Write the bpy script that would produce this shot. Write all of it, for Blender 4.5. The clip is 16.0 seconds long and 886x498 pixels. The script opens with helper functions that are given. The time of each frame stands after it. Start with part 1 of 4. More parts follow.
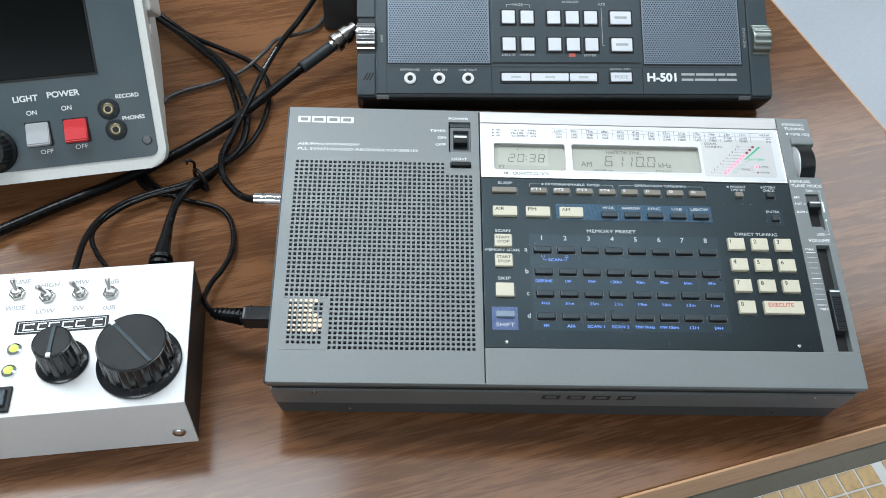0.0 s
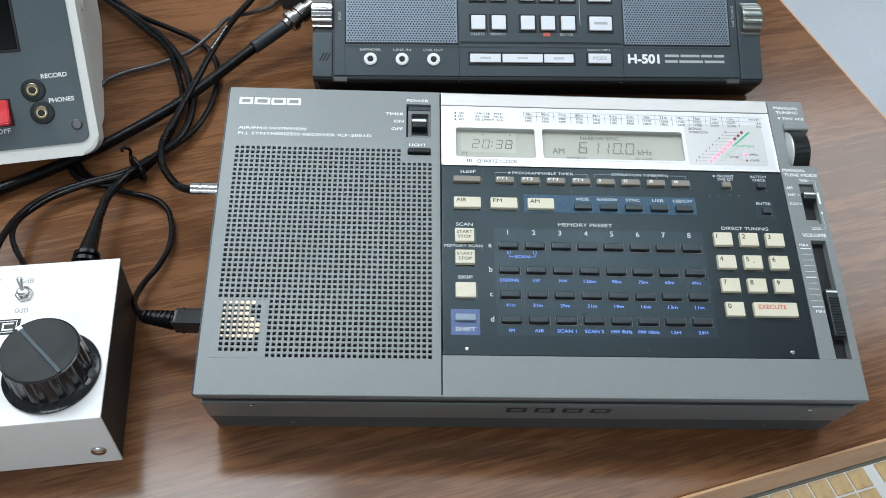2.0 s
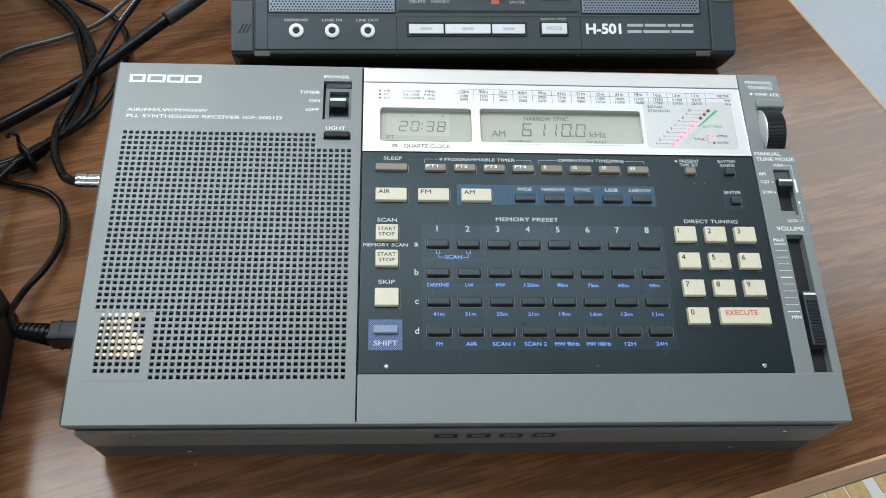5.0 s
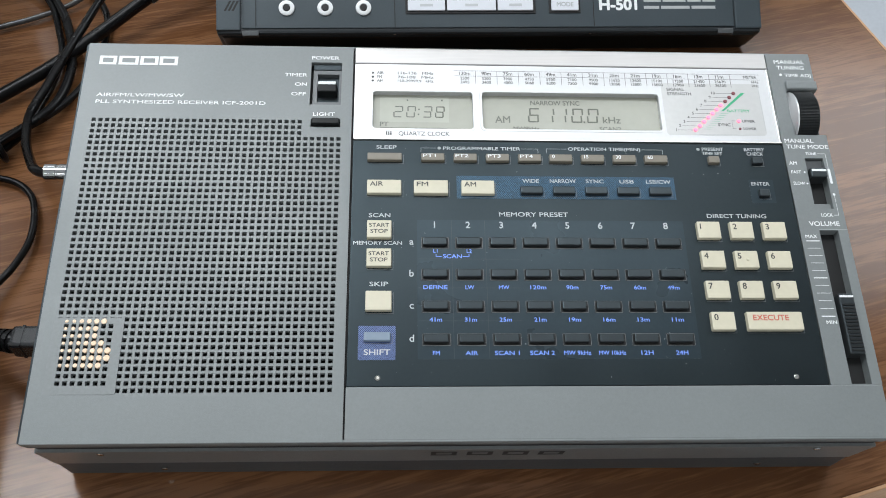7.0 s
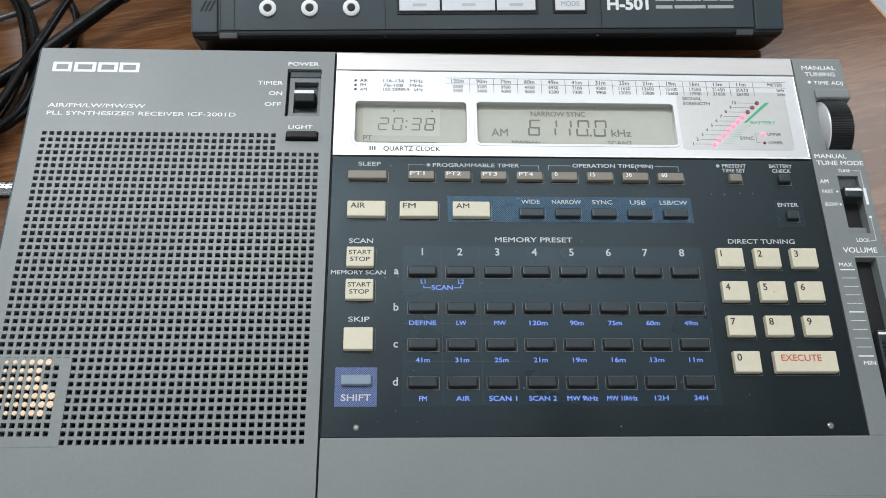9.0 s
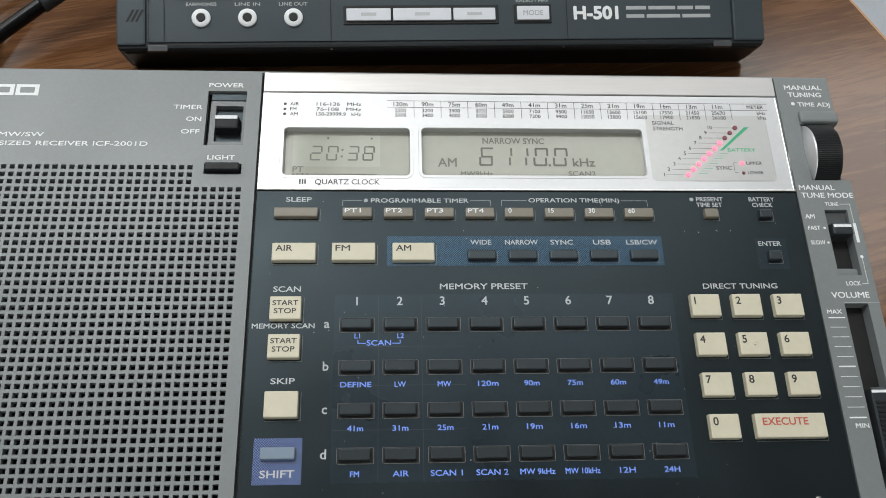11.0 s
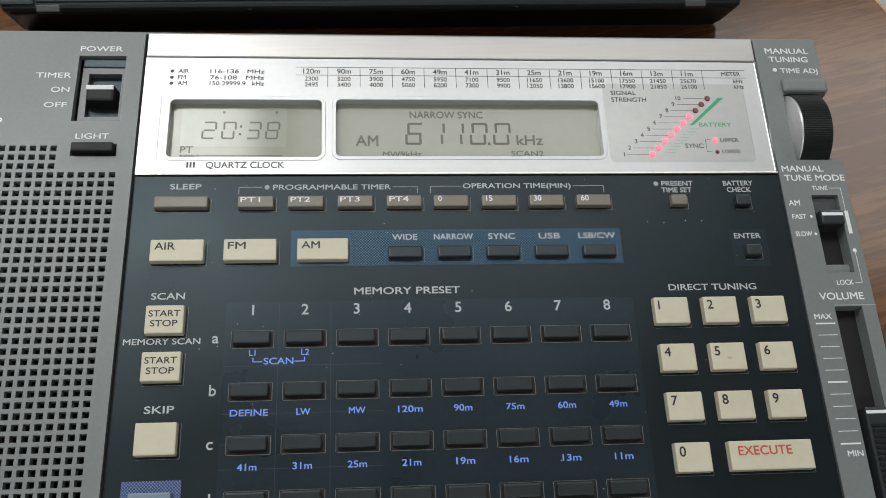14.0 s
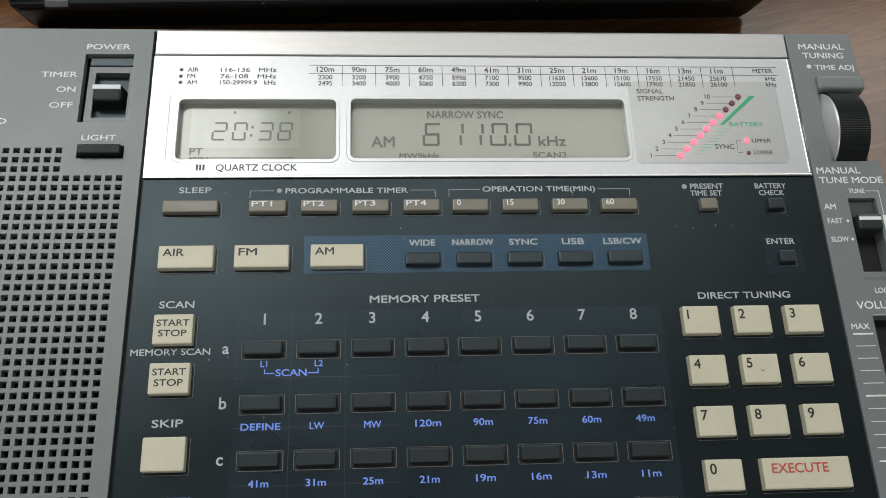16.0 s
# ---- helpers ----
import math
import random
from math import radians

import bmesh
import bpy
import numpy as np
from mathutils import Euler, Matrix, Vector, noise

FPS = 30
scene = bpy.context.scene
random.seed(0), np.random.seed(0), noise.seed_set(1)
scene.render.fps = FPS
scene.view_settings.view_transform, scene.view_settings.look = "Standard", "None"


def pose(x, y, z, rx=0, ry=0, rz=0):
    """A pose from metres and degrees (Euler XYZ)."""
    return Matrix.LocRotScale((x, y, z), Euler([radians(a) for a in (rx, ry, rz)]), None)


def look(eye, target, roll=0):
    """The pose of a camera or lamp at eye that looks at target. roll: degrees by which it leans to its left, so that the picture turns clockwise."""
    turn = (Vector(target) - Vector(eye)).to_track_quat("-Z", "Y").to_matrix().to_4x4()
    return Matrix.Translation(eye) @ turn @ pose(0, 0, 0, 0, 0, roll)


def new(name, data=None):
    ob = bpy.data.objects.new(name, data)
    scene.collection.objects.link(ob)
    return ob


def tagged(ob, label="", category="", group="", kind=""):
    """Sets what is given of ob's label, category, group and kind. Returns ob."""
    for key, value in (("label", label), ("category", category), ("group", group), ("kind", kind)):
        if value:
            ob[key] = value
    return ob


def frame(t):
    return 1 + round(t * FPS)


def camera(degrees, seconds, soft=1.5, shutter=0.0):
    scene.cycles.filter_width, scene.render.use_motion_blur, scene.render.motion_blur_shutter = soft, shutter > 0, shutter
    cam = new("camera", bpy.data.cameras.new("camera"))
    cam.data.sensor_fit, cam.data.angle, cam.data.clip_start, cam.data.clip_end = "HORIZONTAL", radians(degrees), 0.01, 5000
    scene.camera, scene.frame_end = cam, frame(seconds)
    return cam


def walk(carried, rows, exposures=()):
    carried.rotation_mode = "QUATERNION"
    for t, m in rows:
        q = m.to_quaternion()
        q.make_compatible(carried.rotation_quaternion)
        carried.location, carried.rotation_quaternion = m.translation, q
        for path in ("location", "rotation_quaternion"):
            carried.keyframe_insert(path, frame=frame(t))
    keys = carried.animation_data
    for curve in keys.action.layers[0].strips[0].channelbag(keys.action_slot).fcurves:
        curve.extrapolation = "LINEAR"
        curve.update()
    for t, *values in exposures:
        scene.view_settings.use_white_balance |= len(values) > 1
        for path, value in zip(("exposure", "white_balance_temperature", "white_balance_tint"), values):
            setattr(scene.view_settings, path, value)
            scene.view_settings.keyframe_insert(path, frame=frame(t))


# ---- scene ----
# ---------------------------------------------------------------- camera
cam = camera(54.0, 16.0, soft=0.95)
LEAN = pose(0, 0, 0, 12.5, 0, 0)      # the receiver's tilt on its rear stand
PATH = [
    (0, (0.06629, -0.12698, 0.43752), (0.14468, 0.76835, -1.34917), 5.563),
    (0.5, (0.06779, -0.12437, 0.43057), (0.15809, 0.76994, -1.35606), 6.251),
    (1, (0.07225, -0.12008, 0.41888), (0.16227, 0.77054, -1.36961), 6.298),
    (1.5, (0.07913, -0.11317, 0.40655), (0.17672, 0.77228, -1.38411), 6.693),
    (2, (0.08440, -0.10688, 0.39775), (0.18537, 0.78019, -1.39192), 6.898),
    (2.5, (0.08840, -0.10094, 0.38950), (0.19716, 0.78295, -1.40128), 7.297),
    (3, (0.09209, -0.09868, 0.38495), (0.20049, 0.78917, -1.40390), 7.210),
    (3.5, (0.09714, -0.09413, 0.37876), (0.21288, 0.78687, -1.41301), 7.540),
    (4, (0.10268, -0.08812, 0.36983), (0.22369, 0.78319, -1.42633), 7.809),
    (4.5, (0.10953, -0.08158, 0.36152), (0.24011, 0.77528, -1.44091), 8.309),
    (7, (0.12164, -0.05710, 0.32853), (0.22245, 0.74837, -1.49932), 6.832),
    (7.5, (0.12340, -0.05223, 0.32238), (0.22298, 0.74513, -1.50909), 6.832),
    (8, (0.12545, -0.04818, 0.31436), (0.21503, 0.74861, -1.51788), 6.174),
    (8.5, (0.12794, -0.04139, 0.30730), (0.21524, 0.75099, -1.52696), 6.056),
    (9, (0.12920, -0.03411, 0.30163), (0.21387, 0.76866, -1.52823), 5.865),
    (11.5, (0.14996, -0.00224, 0.27047), (0.28049, 0.78710, -1.56253), 8.579),
    (12, (0.15598, 0.00165, 0.26374), (0.29862, 0.77813, -1.57385), 9.415),
    (12.5, (0.16006, 0.00583, 0.25724), (0.33173, 0.77257, -1.58196), 11.120),
    (13, (0.16217, 0.00955, 0.25094), (0.34322, 0.76742, -1.59103), 11.825),
    (13.5, (0.16291, 0.01290, 0.24555), (0.33443, 0.76017, -1.60166), 11.389),
    (14, (0.16209, 0.01476, 0.24161), (0.33063, 0.75002, -1.61069), 11.504),
    (14.5, (0.16161, 0.01699, 0.23939), (0.32072, 0.75091, -1.61427), 10.906),
    (15, (0.16117, 0.01911, 0.23794), (0.30701, 0.74930, -1.61828), 10.095),
    (15.5, (0.16206, 0.02098, 0.23634), (0.30181, 0.74592, -1.62241), 9.664),
    (16, (0.16178, 0.02133, 0.23485), (0.29686, 0.73877, -1.62715), 9.470),
]
walk(cam, [(t, LEAN @ look(e, g, r)) for t, e, g, r in PATH],
     [(0, 0.37, 6250, 10), (4.5, 0.28, 6400, 9), (7, 0.24, 6560, 13), (9, 0.12, 6620, 13), (11.5, -0.14, 6950, 13), (12.5, -0.19, 6980, 13), (14, -0.36, 6980, 13), (16, -0.4, 6980, 12)])

# ---------------------------------------------------------------- light
world = bpy.data.worlds.new("room_air")
world.use_nodes = True
world.node_tree.nodes["Background"].inputs[0].default_value = (0.75, 0.82, 0.9, 1)
world.node_tree.nodes["Background"].inputs[1].default_value = 0.05
scene.world = world


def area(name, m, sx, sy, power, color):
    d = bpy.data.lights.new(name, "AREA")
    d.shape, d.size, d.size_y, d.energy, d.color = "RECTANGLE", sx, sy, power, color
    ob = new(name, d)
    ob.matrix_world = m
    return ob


area("unseen_ceiling_lamp", pose(-1.45, 1.35, 1.6, 0, 0, 0), 0.9, 1.6, 23, (0.88, 0.96, 1.0))
area("unseen_ceiling_lamp", pose(1.55, 1.6, 1.6, 0, 0, 0), 1.1, 0.95, 19, (0.88, 0.96, 1.0))
area("unseen_ceiling_lamp", pose(-0.48, 0.52, 1.6, 0, 0, 0), 0.8, 0.45, 15, (0.9, 0.97, 1.0))
# Weak lamp added for the key panel's sheen; no fixture seen.
area("unseen_ceiling_lamp", pose(0.42, 0.5, 1.6, 0, 0, 0), 0.8, 0.45, 4.5, (0.9, 0.97, 1.0))
# Unseen fill lamp added south of the desk to brighten front faces.
area("unseen_ceiling_lamp", pose(-0.1, -1.9, 1.6, 0, 0, 0), 1.6, 0.7, 26, (0.9, 0.97, 1.0))

MM = 0.001


# ---------------------------------------------------------------- materials
def material(name, color, rough=0.5, metal=0.0, vary=0.12, size=0.004, coarse=0.05, bump=0.0, bump_size=0.0006,
             coat=0.0, spec=0.5, stretch=(1, 1, 1), emit=None, power=0.0, scratch=0.0):
    m = bpy.data.materials.new(name)
    m.use_nodes = True
    t = m.node_tree
    b = t.nodes["Principled BSDF"]
    tc = t.nodes.new("ShaderNodeTexCoord")
    mp = t.nodes.new("ShaderNodeMapping")
    mp.inputs["Scale"].default_value = stretch
    t.links.new(tc.outputs["Object"], mp.inputs[0])
    fine, big = t.nodes.new("ShaderNodeTexNoise"), t.nodes.new("ShaderNodeTexNoise")
    fine.inputs["Scale"].default_value, big.inputs["Scale"].default_value = 1 / size, 1 / coarse
    fine.inputs["Detail"].default_value = big.inputs["Detail"].default_value = 4
    for n in (fine, big):
        t.links.new(mp.outputs[0], n.inputs["Vector"])
    add = t.nodes.new("ShaderNodeMath")
    add.operation = "ADD"
    t.links.new(fine.outputs[0], add.inputs[0])
    t.links.new(big.outputs[0], add.inputs[1])
    ramp = t.nodes.new("ShaderNodeMapRange")
    ramp.inputs["From Min"].default_value, ramp.inputs["From Max"].default_value = 0.6, 1.4
    ramp.inputs["To Min"].default_value, ramp.inputs["To Max"].default_value = 1 - vary, 1 + vary
    t.links.new(add.outputs[0], ramp.inputs[0])
    mix = t.nodes.new("ShaderNodeVectorMath")
    mix.operation = "SCALE"
    mix.inputs[0].default_value = color[:3]
    t.links.new(ramp.outputs[0], mix.inputs["Scale"])
    t.links.new(mix.outputs[0], b.inputs["Base Color"])
    rr = t.nodes.new("ShaderNodeMapRange")
    rr.inputs["From Min"].default_value, rr.inputs["From Max"].default_value = 0.3, 0.7
    rr.inputs["To Min"].default_value, rr.inputs["To Max"].default_value = max(0.02, rough * 0.85), min(1, rough * 1.15)
    t.links.new(big.outputs[0], rr.inputs[0])
    t.links.new(rr.outputs[0], b.inputs["Roughness"])
    b.inputs["Metallic"].default_value = metal
    b.inputs["Specular IOR Level"].default_value = spec
    b.inputs["Coat Weight"].default_value = coat
    b.inputs["Coat Roughness"].default_value = 0.12
    if bump:
        bn, bp = t.nodes.new("ShaderNodeTexNoise"), t.nodes.new("ShaderNodeBump")
        bn.inputs["Scale"].default_value = 1 / bump_size
        bn.inputs["Detail"].default_value = 3
        bp.inputs["Strength"].default_value = bump
        bp.inputs["Distance"].default_value = 0.0002
        t.links.new(mp.outputs[0], bn.inputs["Vector"])
        t.links.new(bn.outputs[0], bp.inputs["Height"])
        t.links.new(bp.outputs[0], b.inputs["Normal"])
    if emit:
        b.inputs["Emission Color"].default_value = (*emit, 1)
        b.inputs["Emission Strength"].default_value = power
    return m


GREY = material("grey_painted_plastic", (0.192, 0.209, 0.209), 0.43, 0.05, 0.07, 0.0009, 0.05, 0.16, 0.00035)
GREY_MID = material("mid_grey_plastic", (0.2, 0.21, 0.208), 0.32, 0.3, 0.1, 0.0015, 0.05, 0.25, 0.0005)
SWITCH_GREY = material("satin_grey_switch_plate", (0.11, 0.117, 0.12), 0.34, 0.1, 0.08, 0.001, 0.03, 0.08, 0.0004)
GREY_DARK = material("dark_grey_plastic", (0.062, 0.066, 0.069), 0.36, 0.1, 0.1, 0.0015, 0.05, 0.25, 0.0005)
BLACK = material("black_satin_panel", (0.0058, 0.0082, 0.009), 0.34, 0.0, 0.25, 0.0015, 0.03, 0.05, 0.0005, spec=0.46)
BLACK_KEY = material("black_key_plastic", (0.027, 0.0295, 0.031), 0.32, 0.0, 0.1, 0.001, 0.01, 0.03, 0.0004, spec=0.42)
# The field's cool sheen is mixed into its bluish base colour.
BLACK_FIELD = material("black_sheen_field", (0.0112, 0.0182, 0.0235), 0.3, 0, 0.2, 0.0015, 0.03, spec=0.45)
for coated in (BLACK, BLACK_KEY, BLACK_FIELD):      # cool tint on the reflections of panel, keys and field
    coated.node_tree.nodes["Principled BSDF"].inputs["Specular Tint"].default_value = (0.7, 0.9, 1.0, 1)
FAINT = material("faint_grey_line", (0.034, 0.04, 0.044), 0.45)
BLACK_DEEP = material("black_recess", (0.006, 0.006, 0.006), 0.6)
SPEAKER = material("black_speaker_cloth", (0.009, 0.0085, 0.008), 0.85, 0, 0.6, 0.0016, 0.02)
CREAM = material("cream_key_plastic", (0.62, 0.575, 0.44), 0.38, 0, 0.05, 0.002, 0.01, 0.1, 0.0005)
TAUPE = material("taupe_key_plastic", (0.2, 0.178, 0.14), 0.36, 0, 0.07, 0.002, 0.01, 0.1, 0.0005)
SLATE = material("slate_key_plastic", (0.2, 0.26, 0.33), 0.36, 0, 0.07, 0.002, 0.01)
SILVER = material("silver_window_panel", (0.6, 0.605, 0.61), 0.42, 0.6, 0.03, 0.0015, 0.05, 0.05, 0.0008, coat=0.5)
BRUSHED = material("brushed_aluminium", (0.47, 0.455, 0.445), 0.38, 1.0, 0.05, 0.0008, 0.05, 0.08, 0.0005, stretch=(0.05, 1, 1))
PEARL = material("pearl_grey_print", (0.5, 0.5, 0.49), 0.35, 0.5, 0.04, 0.002, 0.03)
CHROME = material("chrome", (0.82, 0.82, 0.82), 0.12, 1.0, 0.05)
GUN = material("grey_green_metal", (0.28, 0.31, 0.285), 0.35, 0.9, 0.08)
STEEL = material("nickel_plated_steel", (0.6, 0.59, 0.56), 0.25, 1.0, 0.1)
LCD = material("lcd_glass", (0.33, 0.335, 0.275), 0.12, 0, 0.04, 0.003, 0.03, coat=0.2)
LCD_PALE = material("lcd_glass_pale", (0.365, 0.375, 0.31), 0.12, 0, 0.04, 0.003, 0.03, coat=0.2)
LCD_INK = material("lcd_segment", (0.125, 0.13, 0.105), 0.3)
INK_WHITE = material("white_print", (0.8, 0.82, 0.82), 0.55, 0, 0.06)
INK_PANEL = material("pale_grey_print", (0.5, 0.52, 0.53), 0.55, 0, 0.06)
INK_GREY = material("grey_print", (0.4, 0.42, 0.42), 0.55, 0, 0.06)
INK_BLACK = material("black_print", (0.03, 0.03, 0.03), 0.5)
INK_DIM = material("dark_grey_print", (0.06, 0.06, 0.058), 0.5)
INK_BLUE = material("blue_print", (0.2, 0.36, 1.0), 0.5, 0, 0.06)
INK_RED = material("red_print", (0.55, 0.1, 0.07), 0.5)
INK_GREEN = material("green_print", (0.04, 0.42, 0.2), 0.5)
LED_RED = material("lit_red_led", (0.9, 0.1, 0.15), 0.3, emit=(1.0, 0.12, 0.2), power=2.2)
LED_DULL = material("unlit_red_led", (0.22, 0.06, 0.07), 0.3)
LED_GREEN = material("lit_green_led", (0.5, 0.8, 0.15), 0.2, emit=(0.5, 1.0, 0.08), power=0.9)
FILM = material("clear_film_label", (0.197, 0.213, 0.213), 0.44, 0, 0.1, 0.001, 0.006)
# Lamp glints in the film over the holes, painted cream.
SPOT = material("cream_glint", (0.82, 0.62, 0.43), 0.35, 0, 0.1, 0.0005, 0.003)
WHITE_PAINT = material("white_enamel", (0.8, 0.8, 0.79), 0.35, 0, 0.03, 0.003, 0.06, 0.08, 0.0008)
RUBBER = material("black_cable_rubber", (0.004, 0.004, 0.0044), 0.27, 0, 0.2, 0.002, 0.03, 0.08, 0.0008, spec=0.2)
# Light on the edges of the key wells, painted as paler grey.
EDGE_LIT = material("lit_well_edge", (0.17, 0.178, 0.18), 0.35)
KNOB_GLOSS = material("glossy_black_plastic", (0.012, 0.013, 0.014), 0.22, 0, 0.2, 0.002, 0.02)
INK_SOFT = material("soft_grey_print", (0.34, 0.34, 0.34), 0.5)
SATIN = material("satin_nickel", (0.72, 0.71, 0.69), 0.33, 1.0, 0.06)
KNOB = material("black_knob_plastic", (0.008, 0.0095, 0.01), 0.5, 0, 0.25, 0.0015, 0.01, 0.2, 0.0006, spec=0.28)
SLATE_PANEL = material("slate_blue_panel_paint", (0.03, 0.055, 0.066), 0.42, 0, 0.08, 0.0015, 0.05, 0.2, 0.0005)
NICKEL = material("dull_nickel", (0.3, 0.29, 0.27), 0.28, 1.0, 0.12)
BRASS = material("tarnished_brass", (0.26, 0.22, 0.14), 0.35, 1.0, 0.12)
FACE = material("blue_grey_face_plastic", (0.046, 0.061, 0.07), 0.36, 0.15, 0.08, 0.001, 0.05, 0.15, 0.0004, spec=0.45)
BEZEL = material("off_white_casing", (0.74, 0.74, 0.7), 0.45, 0, 0.06, 0.002, 0.05, 0.15, 0.0008)
SCREEN = material("black_glass_screen", (0.002, 0.003, 0.003), 0.2, 0, 0.2, spec=0.04)
RED_KEY = material("red_rocker_plastic", (0.62, 0.035, 0.04), 0.3, 0, 0.05)
GREY_KEY = material("grey_rocker_plastic", (0.42, 0.43, 0.44), 0.35, 0, 0.05)
CHARCOAL = material("charcoal_plastic", (0.019, 0.023, 0.026), 0.42, 0.05, 0.1, 0.001, 0.05, 0.25, 0.0005, spec=0.35)
MESH_GREY = material("perforated_grey_metal", (0.2, 0.245, 0.3), 0.4, 0.5, 0.08, 0.002, 0.05)
PALE_KEY = material("pale_translucent_key", (0.72, 0.74, 0.78), 0.3, 0, 0.04)
PAINT_CEILING = material("ceiling_paint", (0.75, 0.75, 0.74), 0.8, 0, 0.05, 0.01, 0.6, 0.1, 0.004)
PAINT_WALL = material("wall_paint", (0.4, 0.4, 0.39), 0.8, 0, 0.05, 0.01, 0.6, 0.1, 0.004)
FLOOR_MAT = material("grey_vinyl", (0.5, 0.53, 0.57), 0.5, 0, 0.08, 0.006, 0.3, 0.1, 0.003)
OLIVE = material("olive_brown_vinyl", (0.1, 0.085, 0.055), 0.5, 0, 0.15, 0.004, 0.1)
TILE = material("ochre_glazed_tile", (0.48, 0.31, 0.12), 0.35, 0, 0.35, 0.008, 0.03)
GROUT = material("white_grout", (0.72, 0.72, 0.7), 0.7, 0, 0.06)


def dotted(name, base, dot, pitch):
    """A fine printed halftone of dots on a ground colour."""
    m = material(name, base, 0.42)
    t = m.node_tree
    b = t.nodes["Principled BSDF"]
    tc = [n for n in t.nodes if n.type == "TEX_COORD"][0]
    mp = t.nodes.new("ShaderNodeMapping")
    mp.inputs["Scale"].default_value = (1 / pitch, 1 / pitch, 0)
    mp.inputs["Rotation"].default_value = (0, 0, radians(45))
    v = t.nodes.new("ShaderNodeTexVoronoi")
    v.inputs["Scale"].default_value, v.inputs["Randomness"].default_value = 1.0, 0.0
    lt = t.nodes.new("ShaderNodeMath")
    lt.operation, lt.inputs[1].default_value = "LESS_THAN", 0.36
    mx = t.nodes.new("ShaderNodeMix")
    mx.data_type = "RGBA"
    mx.inputs["A"].default_value, mx.inputs["B"].default_value = (*base, 1), (*dot, 1)
    t.links.new(tc.outputs["Object"], mp.inputs[0])
    t.links.new(mp.outputs[0], v.inputs["Vector"])
    t.links.new(v.outputs["Distance"], lt.inputs[0])
    t.links.new(lt.outputs[0], mx.inputs["Factor"])
    t.links.new(mx.outputs["Result"], b.inputs["Base Color"])
    return m


BLUE_BAND = dotted("blue_halftone_band", (0.009, 0.0155, 0.023), (0.062, 0.138, 0.23), 0.0005)
BLUE_BAND.node_tree.nodes["Principled BSDF"].inputs["Specular Tint"].default_value = (0.6, 0.85, 1.0, 1)
BLUE_PATCH = dotted("blue_halftone_patch", (0.025, 0.045, 0.13), (0.13, 0.2, 0.42), 0.0005)


def wood(name, dark, light, rough):
    m = bpy.data.materials.new(name)
    m.use_nodes = True
    t = m.node_tree
    b = t.nodes["Principled BSDF"]
    tc, mp = t.nodes.new("ShaderNodeTexCoord"), t.nodes.new("ShaderNodeMapping")
    mp.inputs["Scale"].default_value = (1.0, 14.0, 14.0)
    t.links.new(tc.outputs["Object"], mp.inputs[0])
    n1, n2, n3 = (t.nodes.new("ShaderNodeTexNoise") for _ in range(3))
    for n, s, d, dist in ((n1, 2.4, 6, 0.7), (n2, 19.0, 6, 0.35), (n3, 70.0, 4, 0.1)):
        n.inputs["Scale"].default_value, n.inputs["Detail"].default_value, n.inputs["Distortion"].default_value = s, d, dist
        t.links.new(mp.outputs[0], n.inputs["Vector"])
    m1, m2 = t.nodes.new("ShaderNodeMath"), t.nodes.new("ShaderNodeMath")
    m1.operation = m2.operation = "MULTIPLY_ADD"
    m1.inputs[1].default_value, m2.inputs[1].default_value = 0.8, 0.8
    t.links.new(n2.outputs[0], m1.inputs[0])
    t.links.new(n1.outputs[0], m1.inputs[2])
    t.links.new(n3.outputs[0], m2.inputs[0])
    t.links.new(m1.outputs[0], m2.inputs[2])
    r = t.nodes.new("ShaderNodeValToRGB")
    r.color_ramp.elements[0].position, r.color_ramp.elements[0].color = 0.84, (*dark, 1)
    r.color_ramp.elements[1].position, r.color_ramp.elements[1].color = 1.0, (*light, 1)
    mid = r.color_ramp.elements.new(0.93)
    mid.color = (*[0.55 * a + 0.45 * c for a, c in zip(dark, light)], 1)
    span = t.nodes.new("ShaderNodeMath")
    span.operation = "MULTIPLY"
    span.inputs[1].default_value = 0.71
    t.links.new(m2.outputs[0], span.inputs[0])
    t.links.new(span.outputs[0], r.inputs[0])
    t.links.new(r.outputs[0], b.inputs["Base Color"])
    b.inputs["Roughness"].default_value = rough
    b.inputs["Specular IOR Level"].default_value = 0.26
    bp = t.nodes.new("ShaderNodeBump")
    bp.inputs["Strength"].default_value, bp.inputs["Distance"].default_value = 0.05, 0.0002
    t.links.new(n3.outputs[0], bp.inputs["Height"])
    t.links.new(bp.outputs[0], b.inputs["Normal"])
    return m


WOOD = wood("walnut_laminate", (0.117, 0.05, 0.0212), (0.196, 0.089, 0.039), 0.16)
WOOD_EDGE = wood("walnut_edge_band", (0.52, 0.285, 0.15), (0.6, 0.35, 0.195), 0.45)


# ---------------------------------------------------------------- mesh helpers
def thing(name, m, label, category, group="", kind=""):
    ob = new(name)
    ob.matrix_world = m
    ob.empty_display_size = 0.02
    return tagged(ob, label, category, group, kind)


def finish(bm, name):
    me = bpy.data.meshes.new(name)
    bm.normal_update()
    bm.to_mesh(me)
    bm.free()
    return me


def part(name, geo, mat, parent=None, label="", at=None):
    """Links a bmesh or a mesh as one object under a thing or part."""
    me = finish(geo, name) if isinstance(geo, bmesh.types.BMesh) else geo
    if mat and not me.materials:
        me.materials.append(mat)
    ob = new(name, me)
    if parent:
        ob.parent = parent
    if at is not None:
        ob.matrix_local = at
    return tagged(ob, label)


